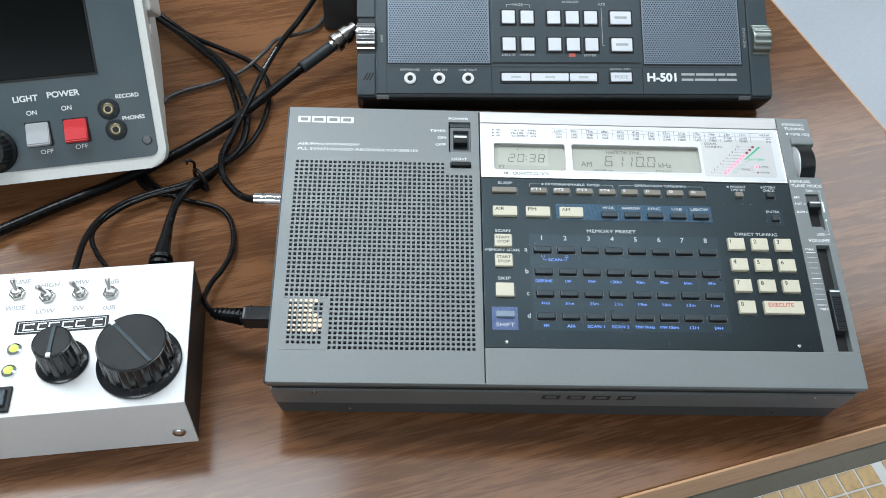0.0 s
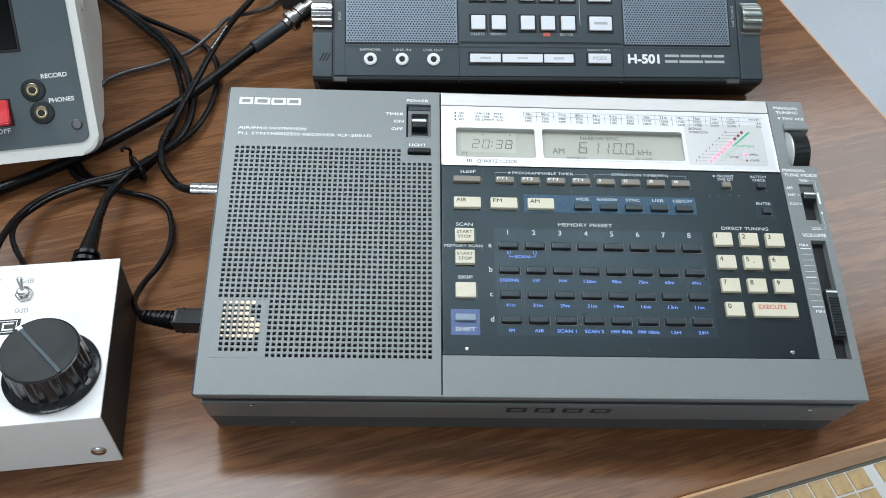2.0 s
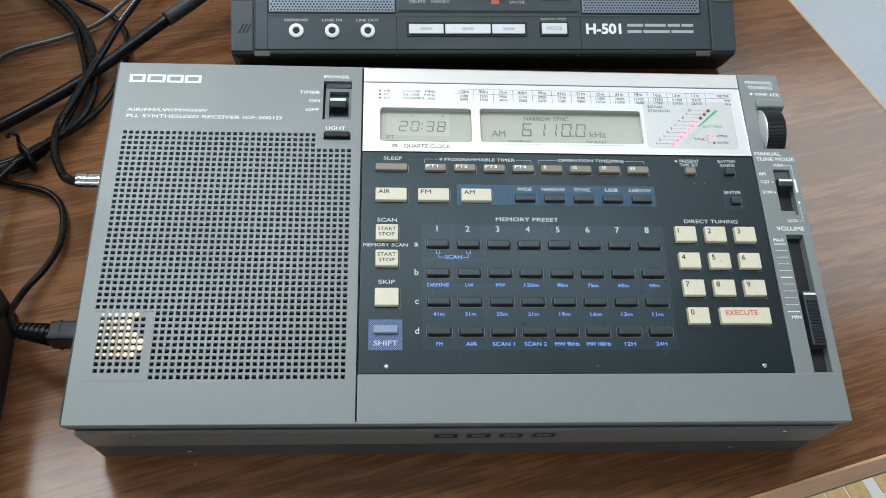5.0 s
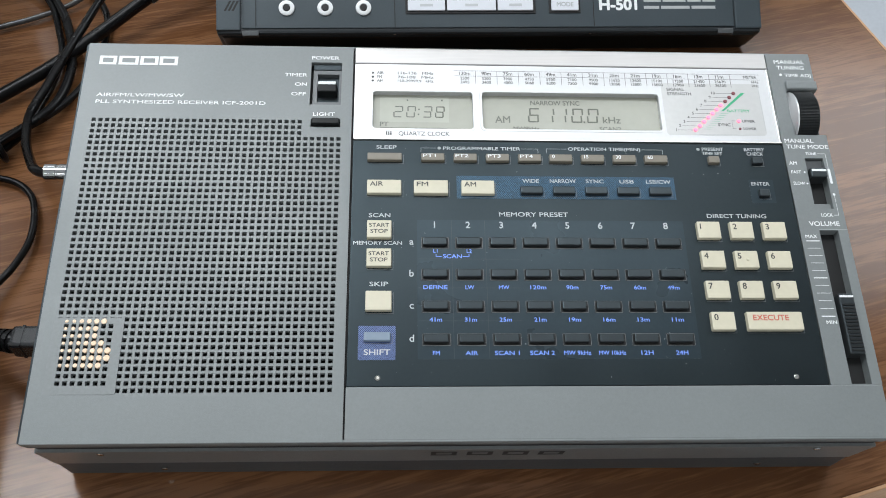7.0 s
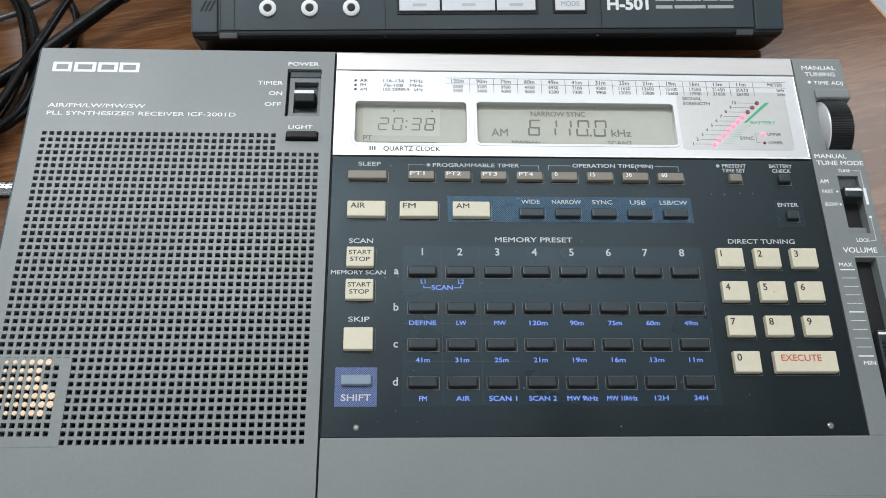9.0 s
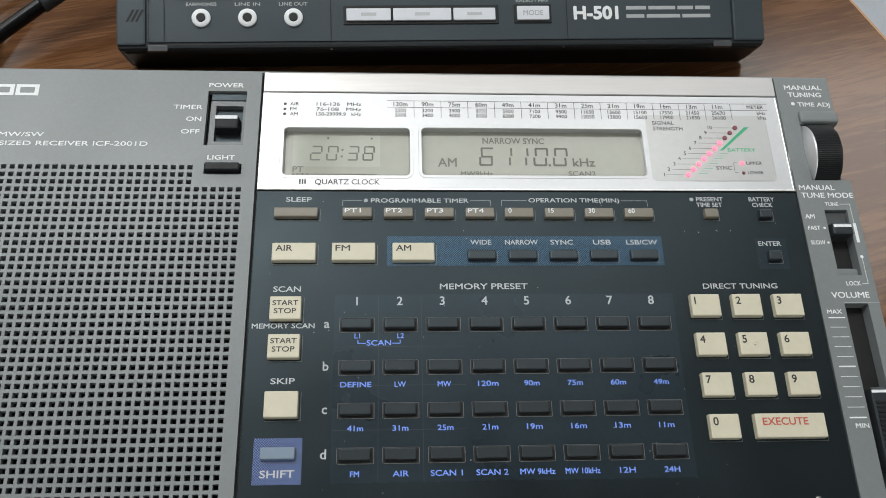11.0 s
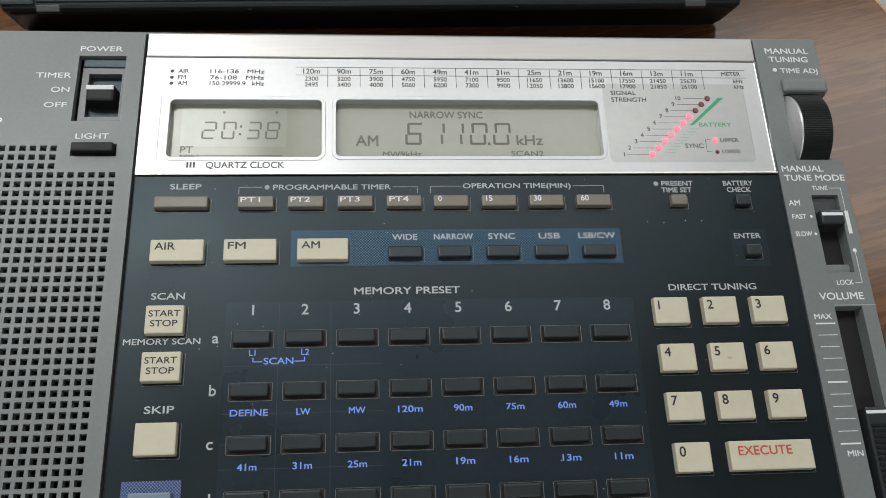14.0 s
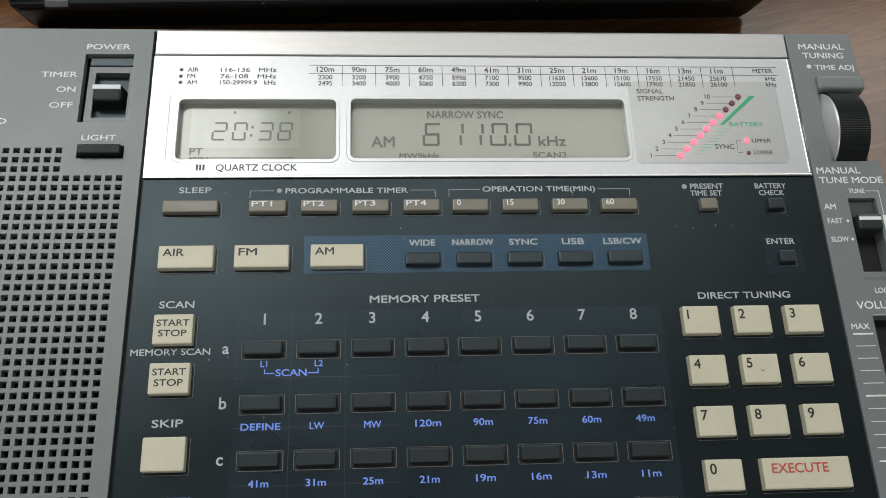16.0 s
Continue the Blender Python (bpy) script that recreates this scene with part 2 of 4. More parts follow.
def box(x0, x1, y0, y1, z0, z1, bev=0.3, seg=2, top=None):
    """A bevelled box in millimetres; top: how far the upper face is drawn in on each side."""
    bm = bmesh.new()
    c = bmesh.ops.create_cube(bm, size=1.0)["verts"]
    for v in c:
        up = v.co.z > 0
        i = (top or 0) if up else 0
        v.co = Vector(((x0 + i if v.co.x < 0 else x1 - i), (y0 + i if v.co.y < 0 else y1 - i), z1 if up else z0)) * MM
    if bev:
        bmesh.ops.bevel(bm, geom=bm.edges[:], offset=bev * MM, segments=seg, affect="EDGES", profile=0.6)
    return bm


def round_box(x0, x1, y0, y1, z0, z1, corner, bev=0.5):
    """A box with round upright corners."""
    bm = bmesh.new()
    pts = []
    for cx, cy, a0 in ((x1 - corner, y1 - corner, 0), (x0 + corner, y1 - corner, 90), (x0 + corner, y0 + corner, 180), (x1 - corner, y0 + corner, 270)):
        for k in range(6):
            a = radians(a0 + 18 * k)
            pts.append((cx + corner * math.cos(a), cy + corner * math.sin(a)))
    lo = [bm.verts.new((x * MM, y * MM, z0 * MM)) for x, y in pts]
    hi = [bm.verts.new((x * MM, y * MM, z1 * MM)) for x, y in pts]
    n = len(pts)
    f = bm.faces.new(hi)
    bm.faces.new(lo[::-1])
    for i in range(n):
        bm.faces.new((lo[i], lo[(i + 1) % n], hi[(i + 1) % n], hi[i]))
    if bev:
        bmesh.ops.bevel(bm, geom=list(f.edges), offset=bev * MM, segments=2, affect="EDGES", profile=0.6)
    return bm


def round_frame(x0, x1, y0, y1, wide, corner, z0, z1):
    """A flat ring in mm round a window: the opening's corners are round."""
    bm = bmesh.new()
    rings = []
    for g, z in ((0.0, z0), (0.0, z1 - 0.12), (0.12, z1), (wide - 0.12, z1), (wide, z1 - 0.12), (wide, z0)):
        ring = []
        for cx, cy, a0 in ((x1 - corner, y1 - corner, 0), (x0 + corner, y1 - corner, 90), (x0 + corner, y0 + corner, 180), (x1 - corner, y0 + corner, 270)):
            for k in range(6):
                a = radians(a0 + 18 * k)
                ring.append(bm.verts.new(((cx + (corner + g) * math.cos(a)) * MM, (cy + (corner + g) * math.sin(a)) * MM, z * MM)))
        rings.append(ring)
    n = len(rings[0])
    for a, b in zip(rings, rings[1:]):
        for i in range(n):
            bm.faces.new((a[i], b[i], b[(i + 1) % n], a[(i + 1) % n]))
    bmesh.ops.recalc_face_normals(bm, faces=bm.faces[:])
    return bm


def lathe(profile, n=32, flutes=0, depth=0.0, f0=0, f1=0):
    """A body turned about z from (radius, height) pairs in mm; flutes cut rings f0..f1."""
    bm = bmesh.new()
    rings = []
    for k, (r, z) in enumerate(profile):
        ring = []
        for i in range(n):
            a = 2 * math.pi * i / n
            q = r
            if flutes and f0 <= k <= f1:
                q -= depth * (0.5 - 0.5 * math.copysign(abs(math.cos(flutes * a)) ** 0.4, math.cos(flutes * a)))
            ring.append(bm.verts.new((q * math.cos(a) * MM, q * math.sin(a) * MM, z * MM)))
        rings.append(ring)
    for a, b in zip(rings, rings[1:]):
        for i in range(n):
            bm.faces.new((a[i], a[(i + 1) % n], b[(i + 1) % n], b[i]))
    bm.faces.new(rings[-1])
    bm.faces.new(rings[0][::-1])
    return bm


def smooth(me_or_ob, angle=40):
    me = me_or_ob.data if hasattr(me_or_ob, "data") else me_or_ob
    for p in me.polygons:
        p.use_smooth = True
    me.set_sharp_from_angle(angle=radians(angle))
    return me_or_ob


def plate(x0, x1, y0, y1, holes, z, depth, extra_x=(), extra_y=()):
    """A flat plate in mm with rectangular holes right through it, walls going down by depth."""
    xs = sorted({x0, x1, *extra_x, *[round(min(max(v, x0), x1), 4) for h in holes for v in h[:2]]})
    ys = sorted({y0, y1, *extra_y, *[round(min(max(v, y0), y1), 4) for h in holes for v in h[2:]]})
    xi, yi = np.array(xs), np.array(ys)
    solid = np.ones((len(xs) - 1, len(ys) - 1), bool)
    for a, b, c, d in holes:
        i0, i1 = np.searchsorted(xi, max(a, x0) - 1e-3), np.searchsorted(xi, min(b, x1) - 1e-3)
        j0, j1 = np.searchsorted(yi, max(c, y0) - 1e-3), np.searchsorted(yi, min(d, y1) - 1e-3)
        solid[i0:i1, j0:j1] = False
    verts, index, faces = [], {}, []

    def at(i, j, low):
        key = (i, j, low)
        if key not in index:
            index[key] = len(verts)
            verts.append((xs[i] * MM, ys[j] * MM, (z - depth if low else z) * MM))
        return index[key]

    for i in range(len(xs) - 1):
        for j in range(len(ys) - 1):
            if not solid[i, j]:
                continue
            faces.append((at(i, j, 0), at(i + 1, j, 0), at(i + 1, j + 1, 0), at(i, j + 1, 0)))
            for di, dj, p, q in ((-1, 0, (i, j + 1), (i, j)), (1, 0, (i + 1, j), (i + 1, j + 1)), (0, -1, (i, j), (i + 1, j)), (0, 1, (i + 1, j + 1), (i, j + 1))):
                a, b = i + di, j + dj
                if a < 0 or b < 0 or a >= len(xs) - 1 or b >= len(ys) - 1 or not solid[a, b]:
                    faces.append((at(*p, 0), at(*p, 1), at(*q, 1), at(*q, 0)))
    me = bpy.data.meshes.new("plate")
    me.from_pydata(verts, [], faces)
    me.validate()
    return me


def spline(pts, step=10):
    """A smooth run of points through the given ones."""
    p = [Vector(q) for q in pts]
    p = [2 * p[0] - p[1], *p, 2 * p[-1] - p[-2]]
    out = []
    for a, b, c, d in zip(p, p[1:], p[2:], p[3:]):
        for k in range(step):
            t = k / step
            out.append(0.5 * (2 * b + (c - a) * t + (2 * a - 5 * b + 4 * c - d) * t * t + (3 * b - a - 3 * c + d) * t ** 3))
    return [*out, p[-2]]


def tube(pts, r, n=12, step=10, taper=None):
    """A round tube in mm along a smooth run of points."""
    run = spline(pts, step)
    bm = bmesh.new()
    rings, side = [], None
    for i, c in enumerate(run):
        way = (run[min(i + 1, len(run) - 1)] - run[max(i - 1, 0)]).normalized()
        if side is None:
            side = way.orthogonal().normalized()
        side = (side - way * side.dot(way)).normalized()
        up = way.cross(side)
        q = r if taper is None else r + (taper - r) * i / (len(run) - 1)
        rings.append([bm.verts.new((c + (side * math.cos(2 * math.pi * k / n) + up * math.sin(2 * math.pi * k / n)) * q) * MM) for k in range(n)])
    for a, b in zip(rings, rings[1:]):
        for k in range(n):
            f = bm.faces.new((a[k], a[(k + 1) % n], b[(k + 1) % n], b[k]))
            f.smooth = True
    bm.faces.new(rings[0][::-1]), bm.faces.new(rings[-1])
    return bm


def type_mesh(s):
    cu = bpy.data.curves.new("type", "FONT")
    cu.body, cu.size, cu.resolution_u = s, 1.0, 4
    ob = bpy.data.objects.new("type", cu)
    me = bpy.data.meshes.new_from_object(ob)
    bpy.data.objects.remove(ob)
    return me


CAP = max(v.co.y for v in type_mesh("H").vertices)


def thicken(me, d):
    """Widens flat type by d metres: a narrow skirt just below the face along its outline."""
    bm = bmesh.new()
    bm.from_mesh(me)
    for i, e in enumerate([e for e in bm.edges if e.is_boundary]):
        f = e.link_faces[0]
        a, b = e.verts
        way = b.co - a.co
        if way.length < 1e-9:
            continue
        out = Vector((way.y, -way.x, 0)).normalized()
        if out.dot(f.calc_center_median() - a.co) > 0:
            out = -out
        tip = way.normalized() * d * 0.5
        low = Vector((0, 0, -2e-6 - 8e-7 * (i % 9)))
        q = [bm.verts.new(p + low) for p in (a.co - out * d * 0.3, b.co - out * d * 0.3, b.co + out * d + tip, a.co + out * d - tip)]
        bm.faces.new(q)
    bm.normal_update()
    for f in bm.faces:
        if f.normal.z < 0:
            f.normal_flip()
    bm.to_mesh(me)
    bm.free()


def lettering(s, x, y, h, w, mat, parent, z, align="c", at=None, bold=0.022, name="lettering"):
    """Flat printed words: h is the height of capitals, w the width of the line, in mm; y is the base line."""
    me = type_mesh(s)
    lo, hi = min(v.co.x for v in me.vertices), max(v.co.x for v in me.vertices)
    k = (w / (hi - lo)) if w else h / CAP
    off = {"l": 0.0, "c": -0.5, "r": -1.0}[align] * k * (hi - lo)
    for v in me.vertices:
        v.co = Vector((x + off + (v.co.x - lo) * k, y + v.co.y * h / CAP, z)) * MM
    thicken(me, bold * h * MM)
    me.materials.append(mat)
    return part(name, me, None, parent, at=at)


def strokes(rects, z, name="print_line"):
    """Flat printed rectangles (x0, x1, y0, y1) in mm joined into one print."""
    me = bpy.data.meshes.new(name)
    v, f = [], []
    for x0, x1, y0, y1 in rects:
        n = len(v)
        v += [(x0 * MM, y0 * MM, z * MM), (x1 * MM, y0 * MM, z * MM), (x1 * MM, y1 * MM, z * MM), (x0 * MM, y1 * MM, z * MM)]
        f.append((n, n + 1, n + 2, n + 3))
    me.from_pydata(v, [], f)
    return me


def disc(r, z0, z1, n=20):
    return lathe([(r, z0), (r, z1 - 0.15), (r - 0.15, z1)], n)


# ---------------------------------------------------------------- the room
def room():
    desk_turn = pose(0.4477, 0.0303, 0, 0, 0, 15.9)
    desk = thing("desk", desk_turn, "walnut-brown laminate office desk with a paler edge band", "desk")
    part("desktop", box(-1500, -1.5, 1.5, 800, -27, 0, 0.8), WOOD, desk)
    part("edge_band", box(-1500, 0.5, 0, 1.5, -23, -0.2, 0.5), WOOD_EDGE, desk, "pale brown edge band")
    part("edge_band", box(-1.5, 0, 1.6, 800, -23, -0.2, 0.5), WOOD_EDGE, desk, "pale brown edge band")
    part("lower_strip", box(-1500, -0.4, 0.4, 1.4, -27, -23.2, 0.2), OLIVE, desk, "dark olive lower strip")
    part("lower_strip", box(-1.4, -0.4, 1.6, 800, -27, -23.2, 0.2), OLIVE, desk, "dark olive lower strip")
    for x in (-1440, -300):
        part("leg_panel", box(x - 12, x + 12, 60, 760, -700, -27.2, 1), WOOD_EDGE, desk)
    f = part("floor", box(-2600, 2600, -2600, 2600, -740, -700, 0), FLOOR_MAT)
    tagged(f, "light grey vinyl floor beside the desk", "floor", kind="structure")
    c = part("ceiling", box(-2600, 2600, -2600, 2600, 1640, 1690, 0), PAINT_CEILING)
    tagged(c, "plain off-white ceiling above the desk", "ceiling", kind="structure")
    for n, (a, b, d, e) in dict(wall_north=(-2600, 2600, 2600, 2700), wall_south=(-2600, 2600, -2700, -2600), wall_east=(2600, 2700, -2600, 2600), wall_west=(-2700, -2600, -2600, 2600)).items():
        tagged(part(n, box(a, b, d, e, -740, 1690, 0), PAINT_WALL), "plain off-white painted wall", "wall", kind="structure")


def mosaic():
    mat = thing("mosaic_mat", pose(0.655, 0.2874, -0.7, 0, 0, 15.9), "ochre mosaic tile mat with white joints on the floor", "mat")
    part("border", box(-900, 700, -700, 420, 0.2, 2, 0.3), OLIVE, mat, "olive-brown border")
    part("grout", box(-640, 460, -420, 0, 2.2, 4, 0.2), GROUT, mat, "white joints")
    b = box(0.9, 27.2, -27.2, -0.9, 3.5, 5.4, 0.8)
    me = finish(b, "tile")
    me.materials.append(TILE)
    for i in range(-14, 9):
        for j in range(6):
            gap = 14 if i >= 2 else 0
            part("tile", me, None, mat, at=pose((i * 29.2 + 0.5 + gap) * MM, -j * 29.2 * MM, 0))


# ---------------------------------------------------------------- the grey receiver
TOP = 42.0


def key(parent, name, x0, x1, y0, y1, mat, up=1.5, bev=0.35, base=TOP, label=""):
    k = part(name, box(x0, x1, y0, y1, base - 1.0, base + up, bev, 2, 0.15), mat, parent, label)
    if base == TOP and parent.name.startswith("shortwave"):
        # Pale strokes paint the light on a key's right and lower edges.
        part("lit_key_rim", strokes([(x1 + 0.42, x1 + 0.56, y0 - 0.5, y1 - 0.2), (x0 + 0.3, x1 + 0.5, y0 - 0.6, y0 - 0.46)], TOP + 0.01, "lit_key_rim"), EDGE_LIT, parent)
    return k


def receiver():
    rx = thing("shortwave_receiver", pose(0, 0, 0, 12.5, 0, 0.1), "dark grey shortwave receiver with perforated speaker, tilted on its stand", "radio")
    # case, hollow behind the speaker
    cavity = (3.0, 101.5, 8.0, 126.0)
    low = box(3.6, 285.4, 1.2, 152, 1.0, 11.3, 0.5, 2, -2.1)
    for v in low.verts:
        if v.co.z < 0.007 and v.co.y < 0.02:
            v.co.y -= 0.0036
    # Darker grey paints the shade on the front's lower strip.
    part("lower_case", low, GREY_DARK, rx, "lower shell, painted darker for its shade")
    part("case_band", plate(1.2, 287.8, -0.8, 155.5, [cavity], 31.6, 20.1), GREY_MID, rx)
    part("case_seam", plate(2.0, 287.0, 0.3, 155, [cavity], 38, 27.2), BLACK_DEEP, rx)
    part("case_rim", plate(0.3, 288.7, 0.0, 156.4, [cavity], 37.8, 2.5), GREY_DARK, rx)
    part("rear_stand", box(60, 230, 128, 133, -28.5, 0.5, 0.8), BLACK_KEY, rx, "black fold-out stand")
    for x, z in ((22, 29), (38, 6.5), (268, 29), (255, 6.5)):
        part("screw", lathe([(1.3, 0), (1.3, 0.3), (0.8, 0.5)], 14), STEEL, rx, at=pose(x * MM, -0.9 * MM if z > 14 else -1.9 * MM, z * MM, 90))
    # speaker plate
    p, hx, hy = 2.49, 0.78, 0.75
    holes = []
    for r in range(43):
        for c in range(32 if r < 3 else 38):
            x, y = 6.48 + c * p, 121.9 - r * p
            holes.append((x - hx, x + hx, y - hy, y + hy))
    holes.append((87.0, 99.0, 129.7, 149.3))
    holes.append((87.8, 99.0, 119.7, 123.2))
    part("speaker_plate", plate(0, 103.4, 0, 156.8, holes, TOP, 2.2), GREY, rx, "grey plate with square perforations")
    for x0, x1, y0, y1 in ((0, 289, -0.25, 0.6), (0, 289, 156.2, 157.0)):
        part("shell_edge", box(x0, x1, y0, y1, 38, TOP - 0.05, 0.3), GREY, rx)
    # Shade on the case's left side, painted as a near-black strip.
    part("shell_edge", box(-1.0, -0.05, 0.2, 156.6, 36.5, TOP - 0.5, 0.4), BLACK_KEY, rx, "left edge in shade, painted near black")
    part("speaker_cloth", box(3.2, 101.3, 8.2, 125.8, 20.0, 21.0, 0), SPEAKER, rx, "black cloth behind the perforations")
    # power switch
    part("switch_well", box(86.6, 99.4, 129.3, 149.7, 36.5, 37.5, 0), BLACK_DEEP, rx)
    part("switch_frame", plate(87.9, 98.9, 129.8, 148.6, [(89.6, 98.0, 131.7, 144.6)], 40.6, 2.6), SWITCH_GREY, rx)
    # Top wall of the recess, its shade painted near black.
    part("shaded_well_top", box(87.9, 98.9, 146.4, 149.2, 37.6, 40.9, 0.3), BLACK_KEY, rx)
    part("switch_slot", box(89.6, 98.0, 131.7, 144.6, 37.6, 38.6, 0), BLACK_KEY, rx)
    lever = part("switch_lever", box(89.6, 97.4, 135.0, 140.4, 38.2, 42.6, 0.6, 2, 0.4), KNOB, rx, "black sliding lever with a white line")
    part("lever_line", box(89.9, 96.8, 138.6, 139.9, 42.3, 42.85, 0.15), INK_WHITE, lever)
    key(rx, "light_key", 88.2, 98.7, 120.1, 122.9, KNOB, 1.8)
    # right hand front strip and seams
    part("front_strip", box(104.0, 289, 0.3, 18.3, 37.8, TOP, 0.35), GREY, rx)
    part("seam", box(103.4, 104.0, 0, 156.8, 37.8, 40.6, 0), BLACK_DEEP, rx)
    # silver display window
    lcds = [(111.4, 150.2, 119.2, 136.0), (153.9, 224.0, 119.4, 136.2)]
    part("display_panel", plate(104.2, 270.4, 114.8, 148.7, lcds, TOP + 0.3, 2.8), SILVER, rx, "silver display panel")
    part("display_bar", box(104.2, 270.4, 149.0, 156.6, 38, TOP + 0.3, 0.4), BRUSHED, rx, "brushed aluminium bar")
    part("display_lip", box(104.2, 270.4, 114.2, 114.8, 38, TOP + 0.45, 0.15), SATIN, rx)
    part("window_edge", box(269.6, 270.5, 114.8, 148.7, 38, TOP + 0.5, 0.2), CHROME, rx)
    for x0, x1, y0, y1 in lcds:
        part("window_bezel", round_frame(x0 + 0.05, x1 - 0.05, y0 + 0.05, y1 - 0.05, 1.1, 1.3, TOP - 0.6, TOP + 0.42), SILVER, rx, "silver rounded window bezel")
    f = part("clock_display", box(110.9, 150.6, 118.8, 136.4, 38.2, 39.9, 0), LCD, rx, "grey-green liquid crystal clock")
    g = part("frequency_display", box(153.5, 224.4, 119.0, 136.6, 38.2, 39.9, 0), LCD, rx, "grey-green liquid crystal frequency display")
    part("pale_field", strokes([(114, 141, 123.5, 135)], 39.95), LCD_PALE, f)

    SEG = dict(zip("0123456789", ("abcdef", "bc", "abdeg", "abcdg", "bcfg", "acdfg", "acdefg", "abc", "abcdefg", "abcdfg")))

    def digit(ch, x, y, w, h, t, parent, z):
        k = 0.09 * h
        m = h / 2
        r = dict(a=(k + 0.3, w - 0.3 + k, h - t, h), d=(0.3, w - 0.3, 0, t), g=(0.3 + k / 2, w - 0.3 + k / 2, m - t / 2, m + t / 2),
                 f=(k, k + t, m + 0.25, h - 0.25), b=(w - t + k, w + k, m + 0.25, h - 0.25), e=(0, t, 0.25, m - 0.25), c=(w - t, w, 0.25, m - 0.25))
        for s in SEG[ch]:
            part("segment", strokes([(x + r[s][0], x + r[s][1], y + r[s][2], y + r[s][3])], z), LCD_INK, parent)

    for ch, x in zip("2038", (119.3, 124.3, 130.7, 135.5)):
        digit(ch, x, 125.6, 3.4, 5.2, 0.5, f, 40.0)
    part("colon", strokes([(128.8, 129.4, 126.7, 127.4), (129.0, 129.6, 129.0, 129.7)], 40.0), LCD_INK, f)
    lettering("PT", 114.2, 121.6, 1.9, 3.2, LCD_INK, f, 40.0, "l")
    lettering("MIN", 114.2, 119.5, 1.6, 4.6, LCD_INK, f, 40.0, "l")
    part("underline", strokes([(114.2, 140, 120.8, 120.95), (124.5, 125.1, 133.2, 133.9), (138, 138.6, 133.2, 133.9)], 40.0), LCD_INK, f)
    for ch, x in zip("61100", (171.9, 177.6, 182.7, 189.0, 195.2)):
        digit(ch, x, 124.0, 4.3, 6.6, 0.64, g, 40.0)
    part("point", strokes([(193.7, 194.4, 123.9, 124.7)], 40.0), LCD_INK, g)
    lettering("AM", 159.0, 123.7, 3.0, 5.8, LCD_INK, g, 40.0, "l")
    lettering("kHz", 201.5, 124.0, 2.8, 7.0, LCD_INK, g, 40.0, "l")
    lettering("NARROW SYNC", 183.0, 132.0, 2.0, 19.5, LCD_INK, g, 40.0)
    lettering("MW9kHz", 166.0, 120.5, 1.5, 10.0, LCD_INK, g, 40.0, "l")
    lettering("SCAN2", 199.8, 120.6, 1.6, 8.6, LCD_INK, g, 40.0, "l")
    # print on the display panel
    Z = TOP + 0.36
    for y, s, n in ((144.0, "AIR", "116-136   MHz"), (142.1, "FM", "76-108   MHz"), (140.3, "AM", "150-29999.9   kHz")):
        part("mark", disc(0.55, Z - 0.3, Z + 0.05, 12), INK_DIM, rx, at=pose(111.2 * MM, (y + 0.6) * MM, 0))
        lettering(s, 112.8, y, 1.2, None, INK_DIM, rx, Z, "l")
        lettering(n, 135.0, y, 1.2, 14.0, INK_DIM, rx, Z, "r")
    bands = ("120m", "90m", "75m", "60m", "49m", "41m", "31m", "25m", "21m", "19m", "16m", "13m", "11m")
    low = ("2300", "3200", "3900", "4750", "5950", "7100", "9500", "11650", "13600", "15100", "17550", "21450", "25670")
    high = ("2495", "3400", "4000", "5060", "6200", "7300", "9900", "12050", "13800", "15600", "17900", "21850", "26100")
    for i, (a, b, c) in enumerate(zip(bands, low, high)):
        x = 147.4 + 8.55 * i
        lettering(a, x, 144.1, 1.5, None, INK_DIM, rx, Z)
        lettering(b, x, 141.9, 1.25, None, INK_DIM, rx, Z)
        lettering(c, x, 140.1, 1.25, None, INK_DIM, rx, Z)
    lettering("METER", 262.5, 144.3, 1.2, 5.4, INK_DIM, rx, Z)
    lettering("kHz", 264.2, 142.0, 1.2, None, INK_DIM, rx, Z)
    lettering("kHz", 264.2, 140.2, 1.2, None, INK_DIM, rx, Z)
    lines = [(143.2, 266.5, 146.0, 146.15), (143.2, 266.5, 143.55, 143.7)]
    lines += [(151.6 + 8.55 * i, 151.75 + 8.55 * i, 139.9, 146.1) for i in range(13)]
    part("scale_line", strokes(lines, Z - 0.01), INK_DIM, rx)
    frame_line = [(109.0, 109.15, 118.5, 137.5), (264.9, 265.05, 119.8, 138.5), (226.5, 264, 117.9, 118.0)]
    for line in frame_line:
        part("frame_line", strokes([line], Z - 0.01), INK_GREY, rx)
    part("signal_field", round_box(225.6, 265.2, 117.6, 141.6, TOP, TOP + 0.335, 1.5, 0), PEARL, rx, "pearl grey signal field")
    lettering("QUARTZ CLOCK", 121.4, 116.1, 1.7, 19.5, INK_DIM, rx, Z, "l")
    part("clock_mark", strokes([(116.6 + 0.8 * i, 117.1 + 0.8 * i, 116.2, 117.8) for i in range(3)], Z), INK_DIM, rx)
    lettering("SIGNAL", 227.8, 138.0, 1.3, 7.0, INK_DIM, rx, Z, "l")
    lettering("STRENGTH", 227.8, 135.9, 1.3, 9.6, INK_DIM, rx, Z, "l")
    for i in range(10):
        x, y = 237.0 + 1.95 * i, 119.9 + 1.9 * i
        part("signal_light", disc(0.78, TOP, TOP + 0.75, 16), LED_RED if i < 7 else LED_DULL, rx, "lit red light" if i < 7 else "unlit red light", at=pose(x * MM, y * MM, 0))
        lettering(str(i + 1), x - 7.5, y - 0.5, 1.2, None, INK_DIM, rx, Z, "r")
